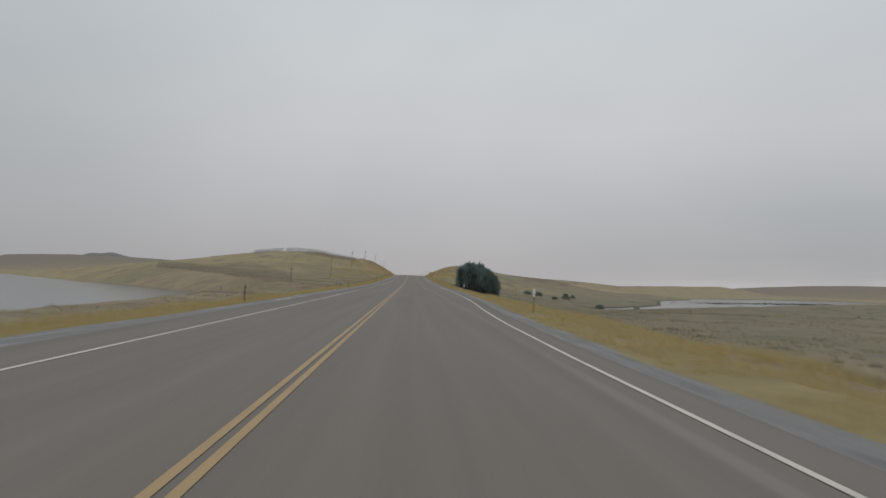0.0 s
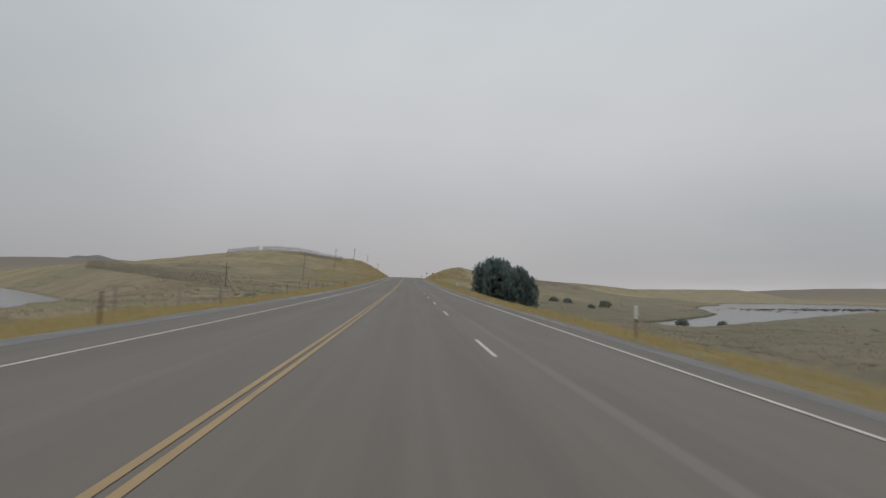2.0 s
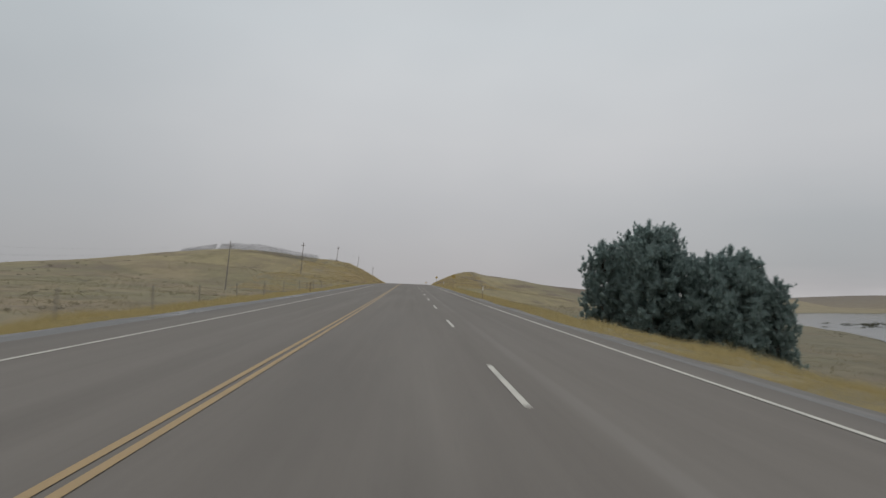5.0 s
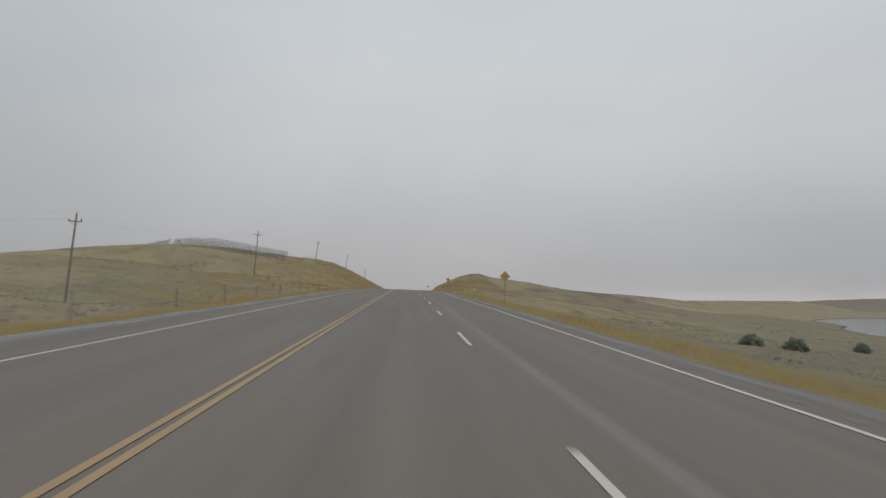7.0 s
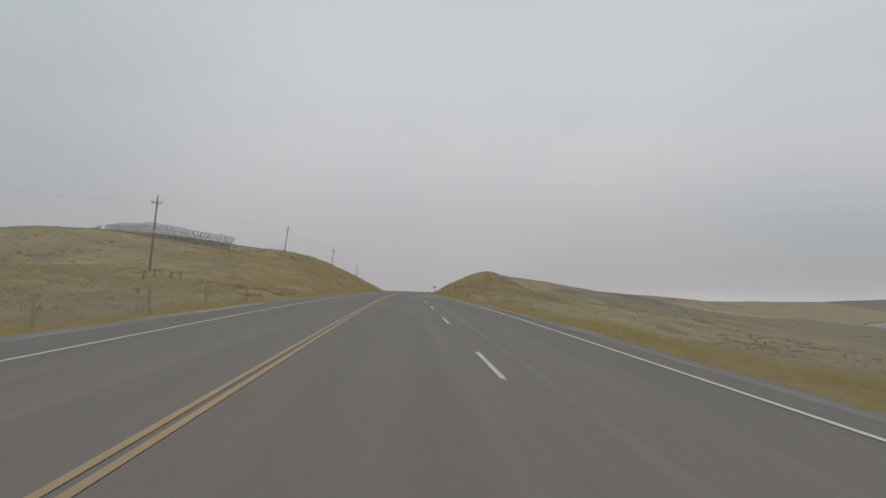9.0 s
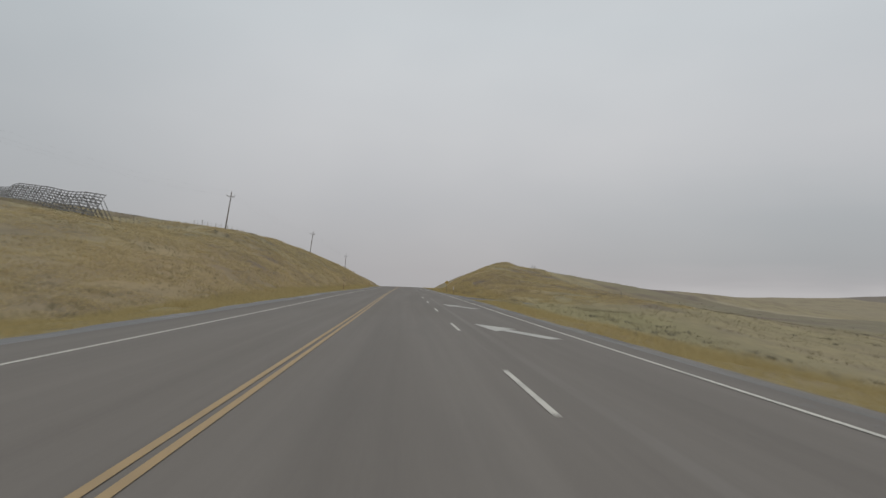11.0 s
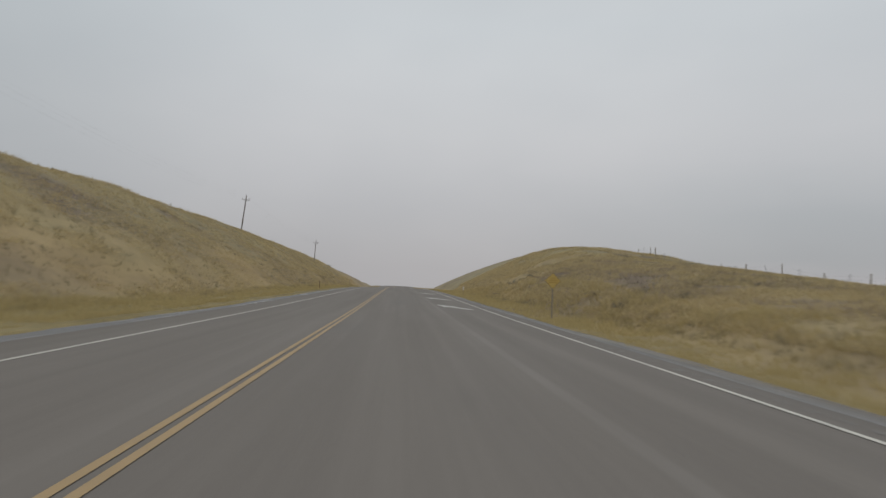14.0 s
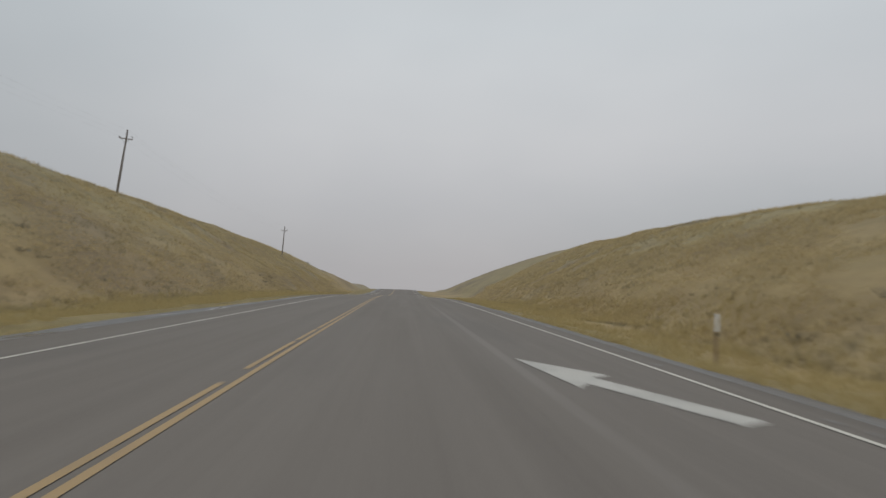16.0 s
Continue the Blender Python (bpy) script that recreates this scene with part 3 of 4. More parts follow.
for x0, x1, level, label in ((14, 2200, LAKE_LEVEL, "still grey lake reflecting the overcast sky"), (-1500, -14, POND_LEVEL, "still grey pond reflecting the overcast sky")):
    water = mesh_object("water", [(x0, -400, level), (x1, -400, level), (x1, 1300, level), (x0, 1300, level)], [(0, 1, 2, 3)], WATER)
    tagged(water, label, "water", kind="structure")


# low wooded hill on the north-western skyline
hv, hf = [], []
for j in range(9):
    for i in range(33):
        u, w = i / 16 - 1, j / 4 - 1
        swell = max(0.0, 1 - u * u) ** 0.8 * max(0.0, 1 - w * w) + 0.08 * math.sin(9 * u + 2 * w) * (1 - u * u)
        hv.append((105 * u, 60 * w, -14 + 28 * swell))
for j in range(8):
    for i in range(32):
        hf.append((j * 33 + i, j * 33 + i + 1, (j + 1) * 33 + i + 1, (j + 1) * 33 + i))
wooded = mesh_object("backdrop", hv, hf, WOODS, smooth=True)
wooded.matrix_basis = pose(-1047, 2170, 52, 0, 0, 26)
tagged(wooded, "low dark wooded hill on the far skyline", "hill", kind="structure")


# ---- road ----
def right_edge(y):
    """Lateral place of the right-hand edge line: the road widens for the climbing lane."""
    return np.interp(np.asarray(y, float), (12, 22, 31, 42, 52, 64, 76, 88, 104), (4.8, 4.92, 5.25, 5.83, 6.15, 6.5, 6.75, 6.91, 7.03))


LEFT_EDGE, LANE = -4.03, 3.66
road_ys = np.arange(-60, 1000, 3.0)


def strip(name, cols, mat, lift, label, category):
    """A ribbon along the road: cols are functions of y giving lateral place and drop below the crown."""
    verts = [(float(cx(y)), float(y), float(road_z(y)) + lift - dz) for y in road_ys for cx, dz in cols]
    k = len(cols)
    faces = [(j * k + i, j * k + i + 1, (j + 1) * k + i + 1, (j + 1) * k + i) for j in range(len(road_ys) - 1) for i in range(k - 1)]
    return tagged(mesh_object(name, verts, faces, mat, smooth=True), label, category, kind="structure")


def wobble(y, seed, amp):
    return amp * float(value_noise(np.array([y / 6.0]), np.array([0.3]), seed)[0]) + 0.5 * amp * float(value_noise(np.array([y / 1.9]), np.array([0.7]), seed)[0])


road = strip("road", [(lambda y: -5.7, 0.16), (lambda y: -5.65, 0.05), (lambda y: -4.0, 0.035), (lambda y: 0.0, 0.0), (lambda y: LANE, 0.02), (lambda y: right_edge(y), 0.045), (lambda y: right_edge(y) + 0.75, 0.06), (lambda y: right_edge(y) + 0.8, 0.17)], ASPHALT, 0.0, "worn grey asphalt highway climbing a gentle rise", "road")
road_ys = np.arange(-60, 1000, 1.5)
strip("shoulder_left", [(lambda y: -7.55 + wobble(y, 11, 0.7), 0.30), (lambda y: -7.0 + wobble(y, 11, 0.5), 0.15), (lambda y: -6.3, 0.10), (lambda y: -5.6, 0.075)], GRAVEL, 0.0, "wet grey gravel shoulder beside the asphalt", "shoulder")
strip("shoulder_right", [(lambda y: right_edge(y) + 0.7, 0.075), (lambda y: right_edge(y) + 1.3, 0.12), (lambda y: right_edge(y) + 1.75 + wobble(y, 12, 0.45), 0.18), (lambda y: right_edge(y) + 2.2 + wobble(y, 12, 0.9), 0.42)], GRAVEL, 0.0, "wet grey gravel shoulder with puddles beside the asphalt", "shoulder")
# gravel side track that leaves the road to the east
def track_near(x):
    return 437.2 + 16.6 * (1 - np.exp(-np.maximum(0, np.asarray(x, float) - 9.2) / 3.2))


def track_far(x):
    return 460.2 + 9.0 * np.exp(-(np.asarray(x, float) - 10.6) / 1.2)


tv, tn = [], 16
tx = np.linspace(8.3, 19.0, 36)
for x in tx:
    lo, hi = max(436.0, float(track_near(x))), min(470.0, float(track_far(x)))
    for k in range(tn):
        f = k / (tn - 1)
        y = lo + (hi - lo) * f + wobble(x * 3 + k, 14, 0.5)
        tv.append((float(x), float(y), land_at(x, y) + (-0.05 if k in (0, tn - 1) or x > 18.8 else (-0.02 if x < 8.4 else 0.05))))
tagged(mesh_object("side_track", tv, [(j * tn + i, (j + 1) * tn + i, (j + 1) * tn + i + 1, j * tn + i + 1) for j in range(len(tx) - 1) for i in range(tn - 1)], TRACK_GRAVEL), "damp dark grey gravel side track joining the highway", "track", kind="structure")


def line_strip(name, place, width, y0, y1, mat, parent, step=3.0, label=""):
    yy = np.arange(y0, y1 + 0.01, step)
    verts, faces = [], []
    for y in yy:
        c = float(place(y))
        for dx in (-width / 2, width / 2):
            x = c + dx
            drop = 0.035 * abs(x) / 3.9 if x < 0 else (0.02 * x / LANE if x < LANE else 0.02 + 0.025 * (x - LANE) / (float(right_edge(y)) - LANE))
            verts.append((x, float(y), float(road_z(y)) - drop + 0.008))
    for j in range(len(yy) - 1):
        faces.append((2 * j, 2 * j + 1, 2 * j + 3, 2 * j + 2))
    return tagged(mesh_object(name, verts, faces, mat, parent), label)


for y0, y1 in ((-60, 541.0), (541.3, 545.6), (545.95, 549.2), (549.5, 990)):
    line_strip("centre_line", lambda y: -0.09, 0.095, y0, y1, YELLOW, road, min(3.0, (y1 - y0) / 2), "yellow centre line")
line_strip("centre_line", lambda y: 0.09, 0.095, -60, 990, YELLOW, road, label="yellow centre line")
for y0, y1 in ((-60, 66.0), (81.0, 990)):
    line_strip("edge_line", lambda y: LEFT_EDGE, 0.098, y0, y1, WHITE, road, (y1 - y0) / round((y1 - y0) / 3), "white edge line")
line_strip("edge_line", lambda y: LEFT_EDGE, 0.1, 68.0, 69.6, FADED, road, 0.8, "worn remnant of white edge line")
line_strip("edge_line", right_edge, 0.098, -60, 990, WHITE, road, label="white edge line")
DASH_START, DASH_CYCLE, DASH_LEN = 88.92, 12.192, 3.5
for k in range(29):
    y0 = DASH_START - 0.2 + k * DASH_CYCLE - (2.4 if k == 0 else 0.0)
    line_strip("lane_dash", lambda y: LANE, 0.095, y0, y0 + DASH_LEN, WHITE, road, step=DASH_LEN / 3)


def merge_arrow(tip_y):
    pts = [(4.50, 0.0), (5.75, -1.95), (5.37, -2.22), (6.45, -5.25), (6.02, -5.50), (5.08, -2.90), (4.84, -3.30)]
    verts = [(x, tip_y + dy, float(road_z(tip_y + dy)) - 0.02 - 0.025 * (x - LANE) / 3.3 + 0.009) for x, dy in pts]
    tagged(mesh_object("merge_arrow", verts, [(0, 1, 2, 5, 6), (2, 3, 4, 5)], ARROW_WHITE, road), "white painted merge arrow")


for tip in (397.0, 416.3, 509.2, 525.0, 543.8):
    merge_arrow(tip)

# skewed joints of an old trench patch across the road
for near in (0.0, 2.3):
    verts, faces = [], []
    for k in range(14):
        x = -5.4 + 12.2 * k / 13
        yc = 308.6 - 0.33 * (x + 5.4) - near + 0.06 * math.sin(3.1 * k)
        for dy in (-0.07, 0.07):
            verts.append((x, yc + dy, float(road_z(yc + dy)) - 0.012 * abs(x) + 0.012 if x < 0 else float(road_z(yc + dy)) - 0.0065 * x + 0.012))
    faces = [(2 * k, 2 * k + 2, 2 * k + 3, 2 * k + 1) for k in range(13)]
    tagged(mesh_object("joint", verts, faces, JOINT, road), "pale skewed joint across the asphalt")


def rumble_strip(place, label):
    """A row of shallow milled grooves outside the edge line, damp and paler than the asphalt."""
    verts, faces = [], []
    dice = random.Random(label + str(place(0.0)))
    for y in np.arange(-10, 640, 0.62):
        if value_noise(np.array([y / 7.0]), np.array([0.5]), 41)[0] + dice.uniform(-0.25, 0.25) < -0.03:
            continue
        c = float(place(y)) + dice.uniform(-0.04, 0.04)
        z = float(road_z(y)) - 0.047
        w, d = dice.uniform(0.08, 0.15), dice.uniform(0.05, 0.13)
        b = len(verts)
        ring = [(c + w * math.cos(q * 1.047) * dice.uniform(0.75, 1.2), float(y) + d * math.sin(q * 1.047) * dice.uniform(0.7, 1.25), z + 0.001) for q in range(6)]
        verts += ring
        faces.append(tuple(range(b, b + 6)))
    tagged(mesh_object("rumble_strip", verts, faces, GROOVE, road), label, kind="stuff")


rumble_strip(lambda y: LEFT_EDGE - 0.42, "row of pale milled grooves beside the edge line")
rumble_strip(lambda y: float(right_edge(y)) + 0.36, "row of pale milled grooves beside the edge line")


# ---- utility poles along the west side ----
def utility_pole(x, y, top, lean):
    base = land_at(x, y) - 0.05
    h = top - base
    pole = thing("utility_pole", (x, y, base), 0.0, "weathered brown wooden utility pole with one crossarm and insulators", "utility pole", "power line poles")
    lx = math.tan(radians(lean))
    pole.location.x -= lx * h
    part("shaft", rod((0, 0, -0.2), (lx * h, 0, h), 0.17, 0.10, 10), WOOD_POLE, pole)
    za = h - 0.95
    part("crossarm", box((1.75, 0.10, 0.12), (lx * za, -0.13, za), Matrix.Rotation(radians(lean), 4, "Y"), 0.01), WOOD_POLE, pole)
    for s in (-1, 1):
        part("brace", rod((lx * za + s * 0.55, -0.15, za - 0.05), (lx * za, -0.16, za - 0.62), 0.02, 0.02, 6), STEEL, pole)
    for dx, z0 in ((-0.78, za + 0.06), (0.78, za + 0.06), (0.0, h)):
        bm = bmesh.new()
        cx = lx * z0 + dx
        cy = -0.13 if dx else 0
        add_rod(bm, (cx, cy, z0 - 0.02), (cx, cy, z0 + 0.10), 0.02, 0.02, 6)
        add_rod(bm, (cx, cy, z0 + 0.08), (cx, cy, z0 + 0.16), 0.06, 0.075, 8)
        add_rod(bm, (cx, cy, z0 + 0.16), (cx, cy, z0 + 0.28), 0.055, 0.035, 8)
        part("insulator", bm, GLASS_BROWN, pole, "brown porcelain insulator")
    return [Vector((x - lx * h + lx * z0 + dx, y - (0.13 if dx else 0), base + z0 + 0.26)) for dx, z0 in ((-0.78, za + 0.06), (0.78, za + 0.06), (0.0, h))]


POLES = [(-41.4, 222.6, 5.6, 0), (-40.3, 325.7, 13.5, 3.2), (-38.0, 410.6, 20.2, 2.6), (-36.5, 509.8, 26.4, 6.5), (-34.1, 613.3, 27.2, 5.6), (-29.1, 697.0, 23.1, 2.5)]
tips = [utility_pole(*p) for p in POLES]
for a, b in zip(tips, tips[1:]):
    for p, q in zip(a, b):
        cu = bpy.data.curves.new("power_wire", "CURVE")
        cu.dimensions, cu.bevel_depth, cu.bevel_resolution = "3D", 0.0032, 0
        sp = cu.splines.new("POLY")
        sp.points.add(16)
        for k in range(17):
            f = k / 16
            c = p.lerp(q, f)
            sp.points[k].co = (c.x, c.y, c.z - 1.6 * 4 * f * (1 - f), 1)
        cu.materials.append(WIRE)
        tagged(new("power_wire", cu), "thin dark overhead wire sagging between poles", "wire", "power line wires")


# ---- road signs and markers ----
def warning_sign(x, y, centre, bars, ink, turn):
    base = land_at(x, y)
    sign = thing("warning_sign", (x, y, base), turn, "yellow diamond warning sign on a single post in roadside grass", "road sign", "warning signs")
    hz = centre - base
    part("post", box((0.075, 0.07, hz + 0.55), (0, 0.05, (hz + 0.25) / 2 - 0.1), None, 0.008), POST_WOOD, sign, "weathered wooden post")
    side = 0.66
    t45 = Matrix.Rotation(radians(45), 4, "Y")
    plate = part("plate", box((side, 0.008, side), (0, 0, hz), t45), SIGN_YELLOW, sign, "yellow diamond plate")
    bm = bmesh.new()
    for ang in (45, 135, 225, 315):
        r = Matrix.Rotation(radians(ang), 4, "Y")
        add_box(bm, (side - 0.05, 0.004, 0.014), r @ Vector((0, 0, side / 2 - 0.025)) + Vector((0, -0.006, hz)), r)
    part("border", bm, SIGN_BLACK, plate, "thin dark border")
    for dz, w in bars:
        part("lettering", box((w, 0.004, 0.065), (0, -0.006, hz + dz)), ink, plate, "unreadable line of lettering")
    for dz in (-0.16, 0.16):
        part("bolt", rod((0, -0.004, hz + dz), (0, -0.014, hz + dz), 0.012, 0.012, 6), STEEL, plate)


warning_sign(10.8, 299.5, 6.4, [(0.13, 0.34), (0.0, 0.46), (-0.13, 0.30)], SIGN_FADED, -4)
warning_sign(10.9, 378.1, 8.1, [(0.10, 0.36), (-0.08, 0.36)], SIGN_FADED, 2)
warning_sign(10.8, 503.6, 8.4, [(0.15, 0.28), (0.03, 0.50), (-0.09, 0.44)], SIGN_FADED, -3)


def delineator():
    d = thing("delineator_post", (0, 0, 0), 0, "white roadside marker on a rusty brown steel post", "marker post", "roadside markers")
    bm = bmesh.new()
    add_box(bm, (0.05, 0.012, 1.15), (0, 0, 0.475), None, 0.002)
    for s in (-1, 1):
        add_box(bm, (0.010, 0.03, 1.15), (s * 0.021, 0.015, 0.475), None, 0.002)
    part("post", bm, DULL_RUST, d, "rusty brown channel post")
    part("marker", box((0.098, 0.014, 0.46), (0, -0.016, 1.13), None, 0.006), MARKER_WHITE, d, "white reflective plate")
    part("band", box((0.07, 0.012, 0.09), (0, -0.0145, 0.84), None, 0.004), SIGN_BLACK, d, "dark band")
    return d


first = delineator()
spots = [(8.2, 33.0), (9.8, 95.0), (9.5, 169.8), (9.8, 242.4), (9.8, 315.0), (9.8, 472.7), (10.2, 546.8)]
for k, (x, y) in enumerate(spots):
    m = pose(x, y, land_at(x, y) - 0.04, (-1.5, 0.8, 1.2, -0.6, 1.8, 0.5, -0.4)[k], (1.0, -1.2, 0.4, 1.6, -0.8, -1.0, 0.8)[k], (3, -4, 2, 5, -3, 1, -2)[k])
    if k == 0:
        first.matrix_basis = m
    else:
        copy_thing(first, m)


def steel_post():
    p = thing("steel_post", (0, 0, 0), 0, "bare rusty brown steel post in verge grass", "marker post", "bare roadside posts")
    bm = bmesh.new()
    add_box(bm, (0.075, 0.014, 1.30), (0, 0, 0.48), None, 0.003)
    for s in (-1, 1):
        add_box(bm, (0.014, 0.04, 1.30), (s * 0.031, 0.02, 0.48), None, 0.003)
    part("channel", bm, RUST, p)
    part("reflector", rod((0, -0.008, 1.03), (0, -0.022, 1.03), 0.035, 0.035, 10), STEEL, p, "small dull reflector")
    return p


first = steel_post()
for k, (x, y) in enumerate([(-7.9, 35.5), (-8.0, 94.5), (-8.0, 171.5), (-8.0, 243.0), (-8.0, 317.0), (-8.0, 475.5), (-8.0, 547.8)]):
    m = pose(x, y, land_at(x, y) - 0.05, (1, -2, 1, 0, 2, -1, 1)[k], (1, 0, -2, 1.5, -1, 2, 0)[k], (4, -3, 0, 6, 2, -5, 3)[k])
    if k == 0:
        first.matrix_basis = m
    else:
        copy_thing(first, m)


# ---- snow fences ----
PANEL = 4.88


def snow_fence_panel(wood, label, group):
    f = thing("snow_fence_panel", (0, 0, 0), 0, label, "snow fence", group)
    tilt = radians(25)
    h = 3.5
    for x in (0.35, PANEL / 2, PANEL - 0.35):
        part("upright", rod((x, 0.0, -0.15), (x, -math.tan(tilt) * h, h), 0.055, 0.05, 5), wood, f)
        part("brace", rod((x + 0.09, -3.05, -0.35), (x + 0.09, -math.tan(tilt) * 2.8 - 0.05, 2.8), 0.06, 0.05, 5), wood, f)
    turn = Matrix.Rotation(tilt, 4, "X")
    for k in range(8):
        z = 0.45 + k * 0.42
        part("board", box((PANEL - 0.22, 0.028, 0.14), (PANEL / 2, 0.06 - math.tan(tilt) * z, z), turn), wood, f)
    return f


hilltop = snow_fence_panel(GREY_WOOD, "grey weathered slatted snow fence panel on slanted timber frames", "hilltop snow fence panels")
field = snow_fence_panel(TAN_WOOD, "brown weathered slatted snow fence panel in the field beside the pond", "field snow fence panels")
for panel, (ax, ay), (dx, dy), runs in ((hilltop, (-40.9, 460.0), (-68.6, 78.6), ((0, 21), (22, 33))), (field, (-42.3, 221.5), (-104.7, 142.5), ((0, 36),))):
    used = False
    ln = math.hypot(dx, dy)
    ux, uy = dx / ln, dy / ln
    for a, b in runs:
        for k in range(a, b):
            x, y = ax + ux * PANEL * k, ay + uy * PANEL * k
            x2, y2 = x + ux * PANEL, y + uy * PANEL
            z1, z2 = land_at(x, y), land_at(x2, y2)
            pitch = max(-9, min(9, math.degrees(math.atan2(z2 - z1, PANEL))))
            yaw = math.degrees(math.atan2(uy, ux))
            m = pose(x, y, (z1 + z2) / 2 - PANEL / 2 * math.sin(radians(pitch)) - 0.08, 0, 0, yaw) @ pose(0, 0, 0, 0, -pitch, 0)
            if not used:
                panel.matrix_basis = m
                used = True
            else:
                copy_thing(panel, m)


# ---- post and wire fences ----
def fence_post():
    p = thing("fence_post", (0, 0, 0), 0, "weathered wooden fence post standing in dry grass", "fence post", "field fence posts")
    bm = bmesh.new()
    add_rod(bm, (0, 0, -0.5), (0.01, 0.01, 1.16), 0.06, 0.05, 7)
    add_rod(bm, (0.01, 0.01, 1.16), (0.012, 0.012, 1.2), 0.05, 0.025, 7)
    part("timber", bm, POST_WOOD, p)
    for z in (0.3, 0.6, 0.9):
        part("staple", box((0.012, 0.11, 0.012), (0, 0, z)), STEEL, p)
    return p


def along(points, step):
    out, carry = [], 0.0
    for (ax, ay), (bx, by) in zip(points, points[1:]):
        ln = math.hypot(bx - ax, by - ay)
        d = carry
        while d < ln:
            out.append((ax + (bx - ax) * d / ln, ay + (by - ay) * d / ln))
            d += step
        carry = d - ln
    return out


def fence_stay():
    p = thing("fence_stay", (0, 0, 0), 0, "thin grey steel stay between wooden fence posts", "fence stay", "field fence stays")
    part("stake", rod((0, 0, -0.3), (0.01, 0.0, 1.08), 0.024, 0.020, 6), STEEL, p)
    part("clip", box((0.03, 0.06, 0.02), (0.01, 0, 0.9)), STEEL, p)
    return p


# wooden posts and steel stays by turns; stouter posts where the strands are strained
FENCES = [([(-38.0, 462), (-40.7, 506.5), (-41.5, 540.0), (-41.5, 612)], 2.6, 0), ([(39.2, 478.6), (40.0, 506.6), (40.7, 534.7), (42.3, 562.5), (44.0, 590.5), (45.5, 618)], 3.12, 9)]
kinds = [fence_post(), fence_stay()]
used = set()
rnd = random.Random(5)
for pts, step, strain in FENCES:
    line = along(pts, step)
    tops = []
    for k, (x, y) in enumerate(line):
        x, y = x + rnd.uniform(-0.12, 0.12), y + rnd.uniform(-0.4, 0.4)
        z = land_at(x, y)
        tops.append((x, y, z))
        stout = strain and k % strain == 0
        kind = 0 if stout or k % 2 == 0 else 1
        size = 1.5 if stout else 1.0
        m = pose(x, y, z, rnd.uniform(-4, 4), rnd.uniform(-4, 4), rnd.uniform(0, 360)) @ Matrix.Diagonal((size, size, 1.0 + 0.25 * (size - 1), 1))
        if kind not in used:
            kinds[kind].matrix_basis = m
            used.add(kind)
        else:
            copy_thing(kinds[kind], m)
    for hgt in (0.3, 0.6, 0.9):
        cu = bpy.data.curves.new("fence_wire", "CURVE")
        cu.dimensions, cu.bevel_depth, cu.bevel_resolution = "3D", 0.004, 0
        sp = cu.splines.new("POLY")
        sp.points.add(len(tops) - 1)
        for k, (x, y, z) in enumerate(tops):
            sp.points[k].co = (x, y, z + hgt, 1)
        cu.materials.append(WIRE)
        tagged(new("fence_wire", cu), "strand of thin fence wire stapled to wooden posts", "wire", "fence strands")


def brace_frame(x, y, turn, bays, bay):
    """A stretch of fence braced with heavy horizontal timbers."""
    b = thing("fence_brace", (x, y, land_at(x, y)), turn, "weathered timber fence corner with heavy posts and horizontal rails", "fence", "fence corners")
    cx, cy = math.cos(radians(turn)), math.sin(radians(turn))
    lift = [land_at(x + bay * k * cx, y + bay * k * cy) - land_at(x, y) for k in range(bays + 1)]
    for k in range(bays + 1):
        part("post", rod((bay * k, 0, lift[k] - 0.3), (bay * k, 0, lift[k] + 1.15), 0.075, 0.065, 8), PALE_WOOD, b)
        if k < bays:
            for h, r in ((1.0, 0.05),):
                part("rail", rod((bay * k, 0, lift[k] + h), (bay * (k + 1), 0, lift[k + 1] + h), r, r - 0.005, 7), PALE_WOOD, b)


brace_frame(-29.9, 388.0, 97, 1, 4.7)
brace_frame(-30.3, 397.8, 80, 1, 2.4)
brace_frame(-41.7, 548.1, 87, 2, 3.1)


# ---- wooden fence posts beyond the west shoulder ----
def shoulder_post():
    p = thing("shoulder_post", (0, 0, 0), 0, "weathered grey-brown wooden fence post in the grass below the shoulder", "post", "posts below the shoulder")
    part("timber", rod((0, 0, -0.4), (0.012, -0.01, 1.26), 0.055, 0.046, 8), POST_WOOD, p)
    part("cap", rod((0.012, -0.01, 1.255), (0.016, -0.012, 1.29), 0.048, 0.027, 8), GREY_WOOD, p, "grey weathered end grain")
    for z in (0.4, 0.75, 1.1):
        part("staple", box((0.12, 0.012, 0.012), (0.005, 0, z)), STEEL, p)
    return p


first, used = shoulder_post(), False
for y in (101.0, 108.5, 116.0, 124.0, 131.0, 138.4, 145.3, 152.0, 157.5, 164.0, 170.5, 177.1, 183.6, 189.4, 196.0, 202.3, 210.0, 217.5, 226.0, 233.0, 242.0, 251.1, 256.2, 261.3, 269.7, 280.4, 289.0, 298.5, 308.1, 318.6, 325.6, 333.0, 342.0, 350.8, 361.0):
    x = -10.5 + rnd.uniform(-0.2, 0.2)
    m = pose(x, y, land_at(x, y) + rnd.uniform(-0.08, 0.10), rnd.uniform(-4, 4), rnd.uniform(-4, 4), rnd.uniform(0, 360))
    if not used:
        first.matrix_basis = m
        used = True
    else:
        copy_thing(first, m)


